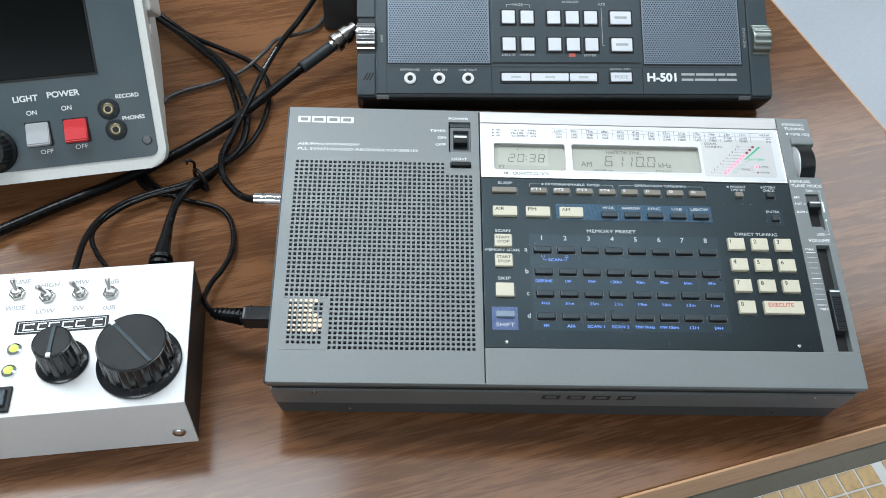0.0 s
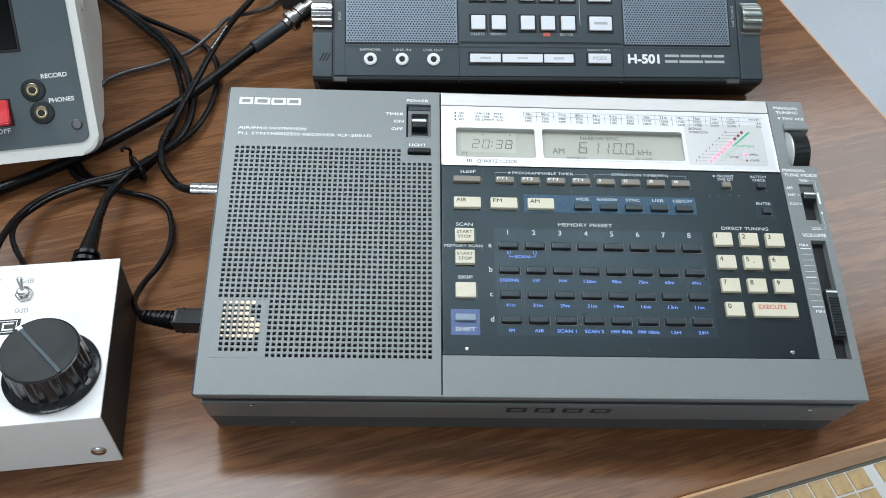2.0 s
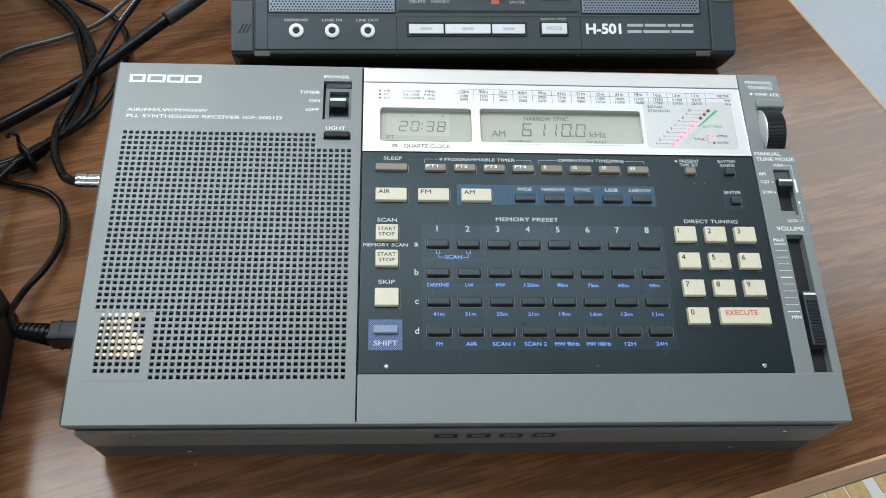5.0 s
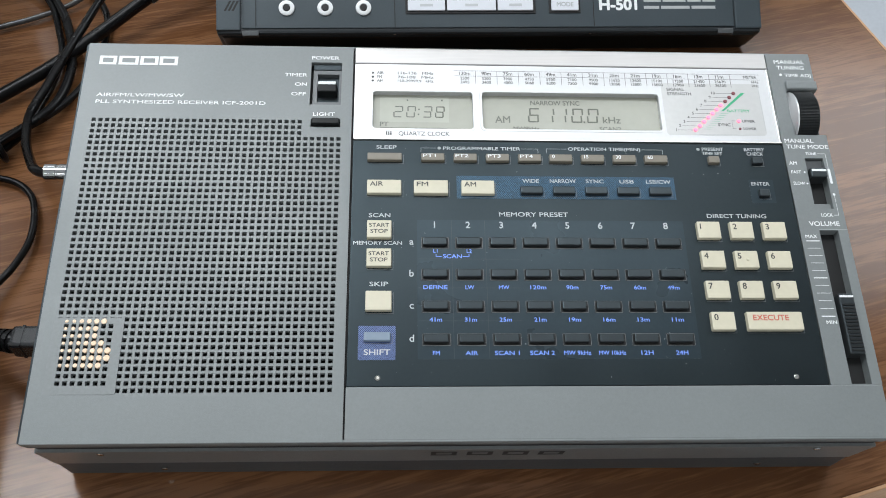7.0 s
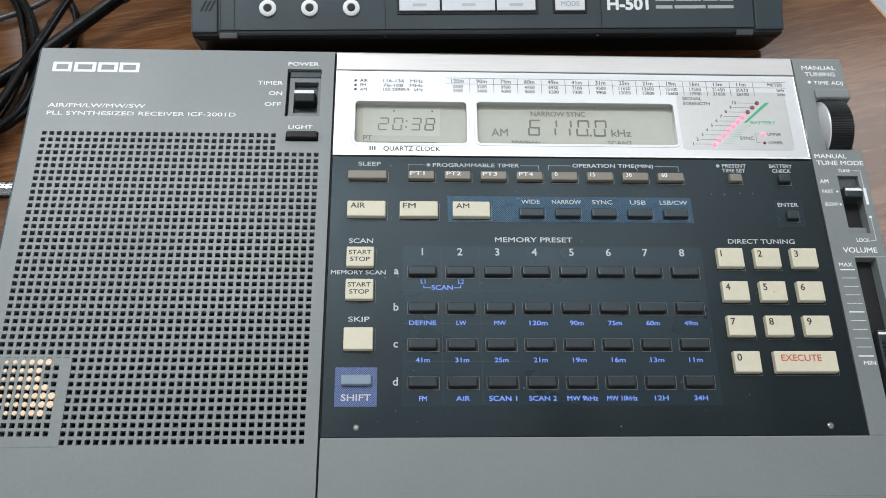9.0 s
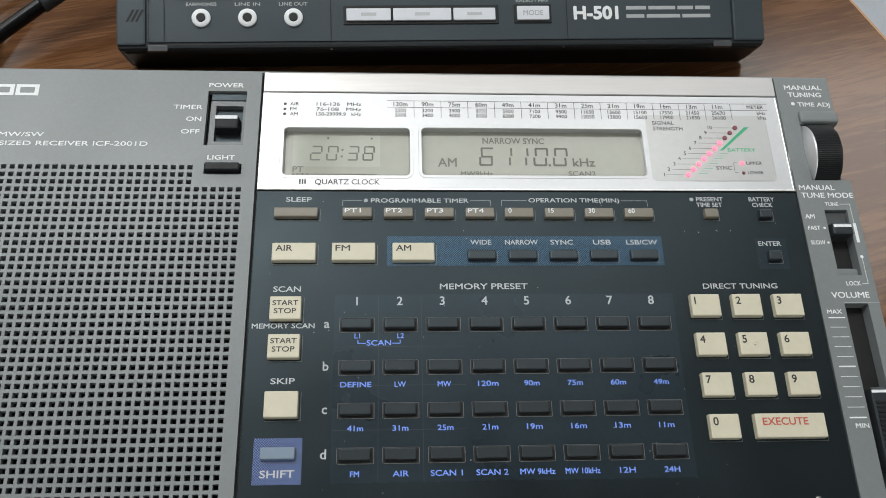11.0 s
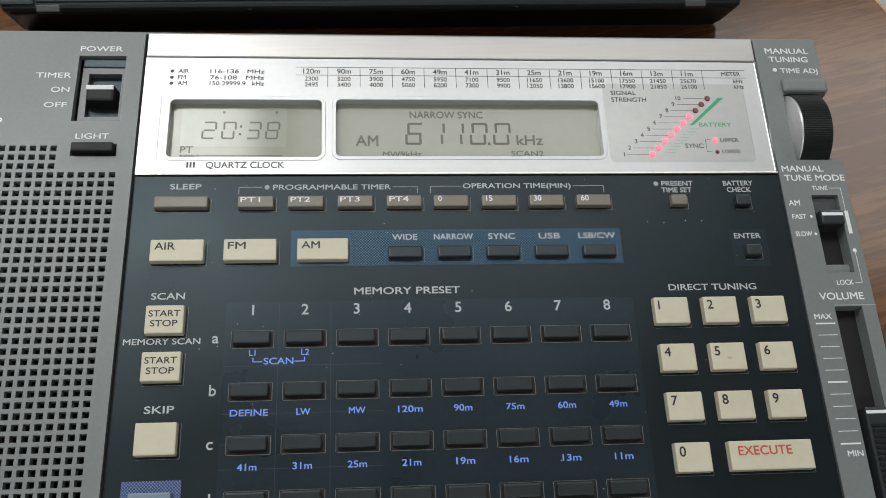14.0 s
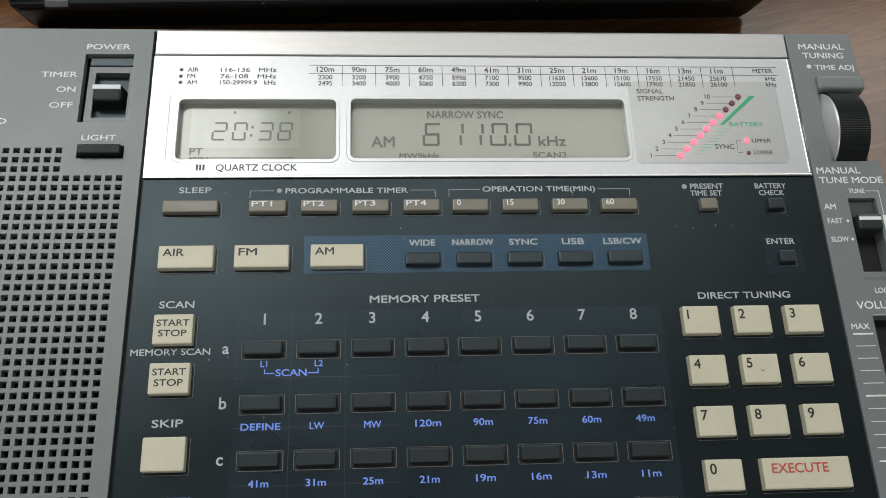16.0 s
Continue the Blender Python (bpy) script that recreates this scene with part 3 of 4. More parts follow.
        part("scale_line", strokes([(x - 6.9, x - 0.8, y - 0.06, y + 0.06)], Z), INK_DIM, rx)
    me = bpy.data.meshes.new("battery_mark")
    me.from_pydata([(x * MM, y * MM, Z * MM) for x, y in ((248.3, 128.6), (249.6, 128.8), (259.2, 137.3), (257.6, 137.3))], [], [(0, 1, 2, 3)])
    part("battery_mark", me, INK_GREEN, rx, "green printed stroke")
    part("battery_hatch", strokes([(240.5 + 0.95 * i, 243.3 + 0.95 * i, 120.3 + 0.9 * i, 120.42 + 0.9 * i) for i in range(9)], Z), INK_GREEN, rx)
    lettering("BATTERY", 251.0, 128.3, 1.2, 9.0, INK_GREEN, rx, Z, "l")
    lettering("SYNC", 246.3, 121.8, 1.3, 5.0, INK_DIM, rx, Z, "l")
    lettering("UPPER", 256.2, 123.6, 1.1, 5.0, INK_DIM, rx, Z, "l")
    lettering("LOWER", 256.2, 120.2, 1.1, 5.0, INK_DIM, rx, Z, "l")
    for line in [(252.0, 253.4, 124.2, 124.32), (252.0, 252.12, 120.7, 124.3), (252.0, 253.4, 120.7, 120.82)]:
        part("bracket_line", strokes([line], Z), INK_DIM, rx)
    part("sync_light", disc(0.7, TOP, TOP + 0.7, 14), LED_RED, rx, "lit red light", at=pose(0.2548, 0.1241, 0))
    part("sync_light", disc(0.55, TOP, TOP + 0.7, 14), LED_DULL, rx, "unlit red light", at=pose(0.2548, 0.1206, 0))
    # black key panel
    part("key_panel", box(104.2, 270.4, 18.4, 114.1, 38, TOP - 0.1, 0.25), BLACK, rx, "black key panel")
    Z = TOP - 0.05
    part("blue_band", box(143.1, 225.7, 89.5, 99.0, TOP - 0.6, TOP - 0.02, 0), BLUE_BAND, rx, "blue dotted band")
    part("blue_patch", box(107.8, 120.6, 27.6, 39.8, TOP - 0.6, TOP - 0.02, 0), BLUE_PATCH, rx, "blue dotted patch")
    W, G = INK_PANEL, INK_GREY
    part("preset_field", box(128.2, 226.8, 27.8, 80.6, TOP - 0.6, TOP - 0.07, 0), BLACK_FIELD, rx)
    part("enter_field", box(254.6, 264.0, 88.4, 98.4, TOP - 0.6, TOP - 0.07, 0), BLACK_FIELD, rx)
    for x in (140.7, 152.9):
        part("field_line", strokes([(x, x + 0.12, 28.0, 80.4)], TOP - 0.06), FAINT, rx)
    for y in (41.6, 53.9, 65.0):
        part("field_line", strokes([(128.4, 165.0, y, y + 0.12)], TOP - 0.06), FAINT, rx)
    lettering("SLEEP", 116.8, 110.4, 1.45, 7.6, W, rx, Z)
    key(rx, "sleep_key", 109.6, 122.8, 104.6, 108.0, TAUPE)
    for i in range(4):
        k = key(rx, "timer_key", 129.8 + 12.25 * i, 138.8 + 12.25 * i, 104.6, 108.0, TAUPE)
        lettering("PT%d" % (i + 1), 130.6 + 12.25 * i, 106.1, 1.35, 4.8, INK_WHITE, k, TOP + 1.56, "l")
        k = key(rx, "timer_key", 178.4 + 12.2 * i, 187.4 + 12.2 * i, 104.6, 108.0, TAUPE)
        lettering(("0", "15", "30", "60")[i], 179.6 + 12.2 * i, 106.1, 1.45, None, INK_WHITE, k, TOP + 1.56, "l")
    lettering("PROGRAMMABLE TIMER", 138.3, 110.2, 1.35, 29.5, W, rx, Z, "l")
    part("mark", disc(0.7, Z - 0.3, Z + 0.05, 14), INK_GREY, rx, at=pose(0.1368, 0.1109, 0))
    lettering("OPERATION TIME(MIN)", 186.2, 110.4, 1.35, 28.0, W, rx, Z, "l")
    for line in [(129.8, 135.6, 110.8, 110.95), (129.8, 129.95, 109.0, 110.95), (168.3, 174.6, 110.8, 110.95), (174.45, 174.6, 109.0, 110.95),
                                  (177.8, 185.6, 110.9, 111.05), (177.8, 177.95, 109.1, 111.0), (214.8, 222.9, 110.9, 111.05), (222.75, 222.9, 109.1, 111.0)]:
        part("bracket_line", strokes([line], Z), G, rx)
    lettering("PRESENT", 242.6, 110.9, 1.35, 8.4, W, rx, Z)
    lettering("TIME SET", 242.2, 109.0, 1.35, 8.0, W, rx, Z)
    part("mark", disc(0.7, Z - 0.3, Z + 0.05, 14), INK_GREY, rx, at=pose(0.2369, 0.1115, 0))
    key(rx, "time_set_key", 239.8, 244.2, 104.7, 107.9, TAUPE)
    lettering("BATTERY", 259.0, 110.9, 1.35, 8.0, W, rx, Z)
    lettering("CHECK", 259.0, 109.0, 1.35, 6.4, W, rx, Z)
    key(rx, "battery_key", 256.9, 261.2, 104.6, 107.8, BLACK_KEY)
    lettering("ENTER", 259.0, 95.9, 1.4, 7.0, W, rx, Z)
    key(rx, "enter_key", 257.4, 261.6, 90.6, 93.9, BLACK_KEY)
    for s, x0, x1 in (("AIR", 109.7, 122.6), ("FM", 127.0, 139.9), ("AM", 144.6, 157.2)):
        k = key(rx, "band_key", x0, x1, 90.5, 96.4, CREAM, 1.7)
        lettering(s, x0 + 1.2, 93.6, 1.8, (4.8, 4.2, 4.4)[("AIR", "FM", "AM").index(s)], INK_BLACK, k, TOP + 1.76, "l")
    for i, (s, w) in enumerate((("WIDE", 6.2), ("NARROW", 9.8), ("SYNC", 6.8), ("USB", 5.4), ("LSB/CW", 9.4))):
        x = 171.0 + 12.15 * i
        lettering(s, x, 96.3, 1.5, w, W, rx, Z + 0.06)
        key(rx, "mode_key", x - 4.2, x + 4.3, 90.9, 94.2, BLACK_KEY, 1.6)
    lettering("SCAN", 114.6, 81.6, 1.6, 7.8, W, rx, Z)
    lettering("MEMORY SCAN", 114.0, 70.6, 1.4, 17.5, W, rx, Z)
    lettering("SKIP", 114.6, 54.6, 1.6, 6.6, W, rx, Z)
    for y in (72.6, 61.4):
        k = key(rx, "scan_key", 110.0, 119.1, y, y + 7.2, CREAM, 1.7)
        lettering("START", 114.5, y + 4.3, 1.45, 7.2, INK_BLACK, k, TOP + 1.76)
        lettering("STOP", 114.5, y + 1.9, 1.45, 6.2, INK_BLACK, k, TOP + 1.76)
    key(rx, "skip_key", 109.9, 119.3, 44.9, 52.4, CREAM, 1.7)
    key(rx, "shift_key", 109.6, 119.0, 33.9, 37.3, SLATE, 1.5)
    lettering("SHIFT", 114.3, 29.4, 1.9, 9.0, W, rx, Z + 0.08)
    lettering("MEMORY PRESET", 171.3, 82.2, 1.7, 25.6, W, rx, Z)
    names = (("", "", "", "", "", "", "", ""), ("DEFINE", "LW", "MW", "120m", "90m", "75m", "60m", "49m"),
             ("41m", "31m", "25m", "21m", "19m", "16m", "13m", "11m"), ("FM", "AIR", "SCAN 1", "SCAN 2", "MW 9kHz", "MW 10kHz", "12H", "24H"))
    pk = finish(box(-4.4, 4.4, -1.65, 1.65, TOP - 1, TOP + 1.5, 0.35, 2, 0.15), "preset_key")
    pk.materials.append(BLACK_KEY)
    # Shade in the gap round a key, painted as a flat black sheet.
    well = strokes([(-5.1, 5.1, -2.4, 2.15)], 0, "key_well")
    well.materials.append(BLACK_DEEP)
    # Pale lines paint the light caught by the well's edges.
    rim_line = strokes([(4.84, 4.98, -2.2, 1.95), (-4.7, 4.8, -2.3, -2.16), (-5.0, -4.88, -2.1, 1.95), (-4.8, 4.8, 1.98, 2.08)], 0, "lit_key_rim")
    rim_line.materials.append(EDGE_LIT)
    for r, y in enumerate((71.6, 59.2, 47.1, 35.0)):
        lettering("abcd"[r], 126.2, y - 0.9, 2.5, None, W, rx, Z)
        for c in range(8):
            x = 134.6 + 12.22 * c
            part("preset_key", pk, None, rx, at=pose(x * MM, y * MM, 0))
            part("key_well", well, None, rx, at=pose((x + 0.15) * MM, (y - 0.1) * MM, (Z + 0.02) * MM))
            part("lit_key_rim", rim_line, None, rx, at=pose((x + 0.15) * MM, (y - 0.1) * MM, (Z + 0.06) * MM))
            if r == 0:
                lettering(str(c + 1), x, 77.4, 2.5, None, W, rx, Z)
            else:
                s = names[r][c]
                lettering(s, x, y - 5.7, 1.45, min(1.42 * len(s), 9.4) if len(s) > 2 else None, INK_BLUE, rx, Z)
    lettering("L1", 134.8, 67.5, 1.4, None, INK_BLUE, rx, Z)
    lettering("L2", 147.0, 67.5, 1.4, None, INK_BLUE, rx, Z)
    lettering("SCAN", 140.9, 65.4, 1.5, 6.8, INK_BLUE, rx, Z)
    for line in [(134.9, 137.2, 65.9, 66.15), (134.9, 135.15, 65.9, 67.0), (144.6, 147.0, 65.9, 66.15), (146.75, 147.0, 65.9, 67.0)]:
        part("bracket_line", strokes([line], Z), INK_BLUE, rx)
    lettering("DIRECT TUNING", 247.6, 82.1, 1.55, 22.5, W, rx, Z)
    for i in range(9):
        x, y = 231.3 + 12.35 * (i % 3), 72.9 - 11.75 * (i // 3)
        k = key(rx, "number_key", x, x + 8.8, y, y + 7.0, CREAM, 1.8)
        lettering(str(i + 1), x + 1.1, y + 3.7, 2.2, None, INK_BLACK, k, TOP + 1.86, "l")
        if i == 4:
            part("key_pip", disc(0.5, TOP + 1.7, TOP + 2.1, 12), CREAM, k, at=pose((x + 4.6) * MM, (y + 3.4) * MM, 0))
    k = key(rx, "number_key", 231.6, 240.2, 37.6, 44.6, CREAM, 1.8)
    lettering("0", 232.7, 41.3, 2.2, None, INK_BLACK, k, TOP + 1.86, "l")
    k = key(rx, "execute_key", 244.4, 264.6, 37.6, 44.6, CREAM, 1.8)
    lettering("EXECUTE", 246.6, 41.2, 2.0, 12.8, INK_RED, k, TOP + 1.86, "l")
    for x in (114.6, 259.2):
        part("screw", lathe([(1.0, TOP - 0.5), (1.0, TOP + 0.1), (0.6, TOP + 0.45)], 14), STEEL, rx, at=pose(x * MM, 0.0213, 0))
    dust = random.Random(5)
    v, f = [], []
    for i in range(90):
        x, y, r = dust.uniform(105, 269), dust.uniform(20, 113), dust.choice((0.07, 0.09, 0.12, 0.17))
        n = len(v)
        v += [((x + r * math.cos(k * 1.257)) * MM, (y + r * dust.uniform(0.6, 1.2) * math.sin(k * 1.257)) * MM, (TOP + 0.02) * MM) for k in range(5)]
        f.append(tuple(range(n, n + 5)))
    me = bpy.data.meshes.new("dust")
    me.from_pydata(v, [], f)
    tagged(part("dust", me, INK_GREY, rx, "pale dust specks"), kind="stuff")
    # control strip
    W = INK_WHITE
    strip_holes = [(276.6, 289.5, 118.4, 138.9), (278.4, 285.6, 86.2, 108.0), (278.2, 285.4, 18.6, 77.2)]
    part("control_strip", plate(270.8, 289, 18.3, 156.7, strip_holes, TOP, 5), GREY, rx)
    part("strip_floor", box(270.8, 288.2, 18.4, 156, 36.2, 37.4, 0), BLACK_DEEP, rx)
    part("dial_guard", box(276.6, 289.3, 139.0, 143.4, TOP - 2, TOP + 1.3, 1.0, 3), GREY, rx)
    dial = part("tuning_dial", lathe([(11.6, -4.2), (11.9, -4.0), (11.9, 3.6), (11.0, 4.2)], 480, 120, 0.14, 1, 2), KNOB, rx, "black knurled tuning dial", at=pose(0.282, 0.1287, 0.0355, 0, 90))
    part("dial_plate", smooth(finish(lathe([(0.4, -2.0), (4.0, -1.7), (11.2, -0.3), (11.5, 0.1), (11.5, 0.5)], 96), "dial_plate"), 50), SILVER, rx, "polished domed dial disc", at=pose(0.2775, 0.1287, 0.0355, 0, 90))
    part("mode_slider", box(279.0, 285.2, 99.0, 103.0, 37.5, TOP + 1.6, 0.5), BLACK_KEY, rx, "black slider with a white line")
    part("slider_line", strokes([(279.3, 284.9, 101.4, 102.3)], TOP + 1.65), INK_WHITE, rx)
    part("slider_floor", box(278.5, 285.5, 103.2, 107.8, 37.4, TOP - 1.2, 0.3), GREY_DARK, rx)
    part("slider_floor", box(278.5, 285.5, 86.4, 89.0, 37.4, TOP - 1.6, 0.3), GREY, rx)
    sl = part("volume_slider", box(279.4, 284.9, 29.0, 51.6, 37.5, TOP + 1.4, 0.5), BLACK_KEY, rx, "black ribbed volume slider")
    for i in range(14):
        part("rib", box(280.2, 284.4, 30.0 + 1.3 * i, 30.6 + 1.3 * i, TOP + 1.2, TOP + 1.75, 0), KNOB, sl)
    part("slider_line", strokes([(279.6, 284.7, 50.0, 50.8)], TOP + 1.46), INK_WHITE, sl)
    Z = TOP + 0.06
    lettering("MANUAL", 280.2, 152.0, 1.7, 12.6, W, rx, Z)
    lettering("TUNING", 280.2, 149.2, 1.7, 11.2, W, rx, Z)
    lettering("TIME ADJ", 277.2, 145.6, 1.5, 10.8, W, rx, Z, "l")
    part("mark", disc(0.7, Z - 0.3, Z + 0.05, 14), INK_WHITE, rx, at=pose(0.2757, 0.1466, 0))
    lettering("MANUAL", 271.8, 114.9, 1.7, 11.4, W, rx, Z, "l")
    lettering("TUNE MODE", 272.0, 112.2, 1.7, 16.6, W, rx, Z, "l")
    lettering("TUNE", 279.0, 109.4, 1.2, 4.2, W, rx, Z, "l")
    lettering("AM", 271.8, 105.0, 1.5, 3.0, W, rx, Z, "l")
    lettering("FAST", 272.0, 101.2, 1.3, 3.8, W, rx, Z, "l")
    lettering("SLOW", 272.0, 96.3, 1.3, 4.4, W, rx, Z, "l")
    lettering("LOCK", 280.2, 82.9, 1.3, 4.4, W, rx, Z, "l")
    part("mark", disc(0.45, Z - 0.3, Z + 0.05, 12), W, rx, at=pose(0.2772, 0.1018, 0))
    part("mark", disc(0.45, Z - 0.3, Z + 0.05, 12), W, rx, at=pose(0.2774, 0.0969, 0))
    for line in [(283.6, 286.9, 109.9, 110.05), (286.75, 286.9, 103.4, 110.0), (286.4, 287.4, 96.9, 103.4), (286.8, 286.95, 83.4, 92.0), (285.0, 286.9, 83.4, 83.55)]:
        part("guide_line", strokes([line], Z), W, rx)
    part("mark", disc(0.6, Z - 0.3, Z + 0.05, 12), W, rx, at=pose(0.28685, 0.0922, 0))
    lettering("VOLUME", 280.6, 79.0, 1.8, 11.6, W, rx, Z)
    part("slot_line", strokes([(278.2, 289, 77.4, 77.6)], Z), G, rx)
    lettering("MAX", 274.6, 74.0, 1.3, 4.4, W, rx, Z)
    lettering("MIN", 275.6, 40.4, 1.3, 3.8, W, rx, Z)
    part("volume_scale", strokes([(272.4, 277.4, y - (0.2 if i % 5 == 0 else 0.09), y + (0.2 if i % 5 == 0 else 0.09)) for i, y in ((i, 72.8 - 2.95 * i) for i in range(11))], Z), W, rx)
    # print on the speaker plate
    W = INK_WHITE
    mark = []
    for i, w in enumerate((6.6, 7.6, 7.0, 7.0)):
        x = (4.9, 12.3, 20.5, 28.0)[i]
        mark += [(x, x + w, 150.0, 151.0), (x, x + w, 146.9, 147.9), (x, x + 1.3, 147.9, 150.0), (x + w - 1.3, x + w, 147.9, 150.0)]
    part("maker_mark", strokes(mark, Z), W, rx, "white maker's mark as plain blocks")
    lettering("AIR/FM/LW/MW/SW", 5.9, 132.3, 1.5, 33.0, W, rx, Z, "l")
    lettering("PLL SYNTHESIZED RECEIVER ICF-2001D", 6.0, 129.2, 1.5, 64.2, W, rx, Z, "l")
    lettering("POWER", 92.5, 150.7, 1.5, 10.8, W, rx, Z)
    lettering("TIMER", 85.6, 142.5, 1.5, 8.8, W, rx, Z, "r")
    lettering("ON", 85.6, 138.2, 1.5, 4.6, W, rx, Z, "r")
    lettering("OFF", 85.4, 133.7, 1.5, 5.6, W, rx, Z, "r")
    lettering("LIGHT", 92.7, 124.6, 1.5, 8.2, W, rx, Z)
    emb = []
    for i in range(4):
        x = 133 + 12.5 * i
        emb += [(x, x + 9, 26.5, 28), (x, x + 9, 21.5, 23), (x, x + 1.8, 23, 26.5), (x + 7.2, x + 9, 23, 26.5)]
    part("front_mark", strokes([(a, b, c, d) for a, b, c, d in emb], 0.0), CHARCOAL, rx, "engraved maker's mark as plain blocks", at=pose(0, -0.0009, 0, 90))
    # film label over the speaker corner
    part("film_label", plate(4.6, 28.2, 16.0, 42.8, [(6.48 + c * p - hx, 6.48 + c * p + hx, 121.9 - r * p - hy, 121.9 - r * p + hy) for r in range(33, 42) for c in range(1, 8)], TOP + 0.12, 0.1), FILM, rx, "clear film label")
    # Each cream disc paints a lamp's glint in the film.
    for r, n in enumerate((6, 5, 5, 6, 7, 7, 6)):
        for c in range(1, n + 1):
            part("film_glint", disc(0.5 + 0.085 * c, TOP - 0.5, TOP + 0.3, 14), SPOT, rx, at=pose((6.48 + c * p) * MM, (121.9 - (32.3 + r * 1.04) * p) * MM, 0))
    return rx


# ---------------------------------------------------------------- the loop tuner
def tuner():
    bx = thing("loop_antenna_tuner", pose(-0.0362, -0.0198, 0, 0, 0, 6.5), "small white metal antenna tuner box with black knobs and toggles", "tuner box")
    part("chassis", box(-105, 0, 1.2, 82.4, 0.3, 38.4, 0.5), CHARCOAL, bx, "dark chassis")
    part("cover", box(-105.5, 0.4, 0, 83, 38.4, 39.8, 0.4), WHITE_PAINT, bx, "white enamel cover")
    part("cover_front", box(-105.5, 0.4, 0, 1.1, 0.4, 38.6, 0.3), WHITE_PAINT, bx)
    for x in (-7.0, -97):
        part("screw", smooth(finish(lathe([(3.4, 0), (3.4, 0.5), (2.8, 1.3), (1.2, 1.8)], 24), "screw"), 60), CHROME, bx, at=pose(x * MM, 0, 0.012, 90))
    inv = pose(-0.0362, -0.0198, 0, 0, 0, 6.5).inverted()

    def lc(x, y):
        q = inv @ Vector((x * MM, y * MM, 0))
        return q.x / MM, q.y / MM
    z = 39.8
    for x, y, tilt, s, w in ((-128.2, 40.9, (35, -12), "TUNE", "WIDE"), (-113.1, 39.4, (10, -38), "HIGH", "LOW"), (-97.6, 41.5, (20, -35), "MW", "SW"), (-82.6, 42.2, (38, -8), "6dB", "0dB")):
        u, v = lc(x, y - 1.5)
        t = part("toggle_switch", lathe([(3.9, 0), (3.9, 1.6), (3.3, 1.9)], 6), STEEL, bx, "nickel toggle switch", at=pose(u * MM, v * MM, z * MM, 0, 0, 12))
        part("bushing", lathe([(2.6, 0), (2.6, 3.4), (1.8, 3.8)], 18), STEEL, t)
        part("lever", smooth(finish(lathe([(0.9, 0), (0.9, 2.2), (1.4, 5.2), (1.25, 6.2), (0.5, 6.7)], 14), "lever"), 60), SATIN, t, at=pose(0, 0, 0.003, -tilt[0], tilt[1] * 0.8, -12))
        lettering(s, u, v + 6.6, 2.6, None, INK_SOFT, bx, z + 0.06)
        lettering(w, u, v - 9.6, 2.6, None, INK_SOFT, bx, z + 0.06)
    u, v = lc(-101.8, 21.6)
    lab = part("name_plate", box(u - 21.8, u + 21.8, v - 3.9, v + 3.9, z - 0.2, z + 0.3, 0.1), BLACK_DEEP, bx, "dark name plate with white outline")
    t = 0.35
    part("outline", strokes([(u - 20.6, u + 20.6, v + 2.7, v + 2.7 + t), (u - 20.6, u + 20.6, v - 3, v - 3 + t), (u - 20.6, u - 20.6 + t, v - 3, v + 3), (u + 20.6 - t, u + 20.6, v - 3, v + 3)], z + 0.36), INK_WHITE, lab)
    marks = []
    for x, w in ((-18.3, 5.4), (-11.5, 4.2), (-6.4, 5.2), (0, 5.2), (6.3, 4.6), (14.5, 4.6)):
        marks += [(u + x, u + x + w, v + 1.2, v + 2.0), (u + x, u + x + w, v - 2.0, v - 1.2), (u + x, u + x + 0.8, v - 1.2, v + 1.2)]
    part("name_mark", strokes(marks, z + 0.36), INK_WHITE, lab, "maker's mark as plain blocks")
    for x, y in ((-120.2, 6.9), (-119.2, -5.0)):
        u, v = lc(x, y)
        b = part("indicator_lamp", smooth(finish(lathe([(3.6, 0), (3.4, 1.0), (2.2, 1.6), (1.9, 1.0)], 24), "bezel"), 50), CHROME, bx, "chrome lamp bezel with green light", at=pose(u * MM, v * MM, z * MM))
        part("lens", smooth(finish(lathe([(1.8, 0.6), (1.7, 2.2), (1.0, 3.0), (0.3, 3.2)], 20), "lens"), 70), LED_GREEN, b, "lit green light")
    u, v = lc(-120.5, -20.5)
    rk = part("rocker_switch", box(u - 9, u + 6.5, v - 6.5, v + 6.5, z - 0.2, z + 1.6, 0.4), KNOB, bx, "black rocker switch")
    part("rocker", box(u - 7.6, u + 5, v - 4.8, v + 4.8, z + 1.4, z + 3.0, 0.5, 2, 0.6), BLACK_KEY, rk)
    part("rocker_mark", strokes([(u + 0.8, u + 1.2, v + 1.0, v + 3.2), (u - 0.2, u + 2.2, v - 2.0, v - 1.7), (u - 0.2, u + 2.2, v - 3.4, v - 3.1)], z + 3.06), INK_WHITE, rk)
    for x, y, r0, r1, h, a, fl in ((-60.2, 1.0, 19.8, 16.0, 18.0, 130, 14), (-96.0, 0.5, 12.0, 9.0, 18.0, 268, 10)):
        u, v = lc(x, y)
        k = part("control_knob", smooth(finish(lathe([(r0, 0.4), (r0, 1.4), (r0 - 0.8, 2.2), (r1 + 0.9, 2.8), (r1 + 0.8, 3.2), (r1, h - 1.2), (r1 - 0.2, h - 0.4), (r1 - 1.4, h)], 240, fl, 0.8, 4, 5), "control_knob"), 35), KNOB_GLOSS, bx, "black fluted knob with white pointer", at=pose(u * MM, v * MM, z * MM, 0, 0, a))
        part("knob_cap", lathe([(r1 - 0.9, h - 0.3), (r1 - 0.9, h + 0.12), (r1 - 1.2, h + 0.2), (0.2, h + 0.2)], 48), KNOB, k)
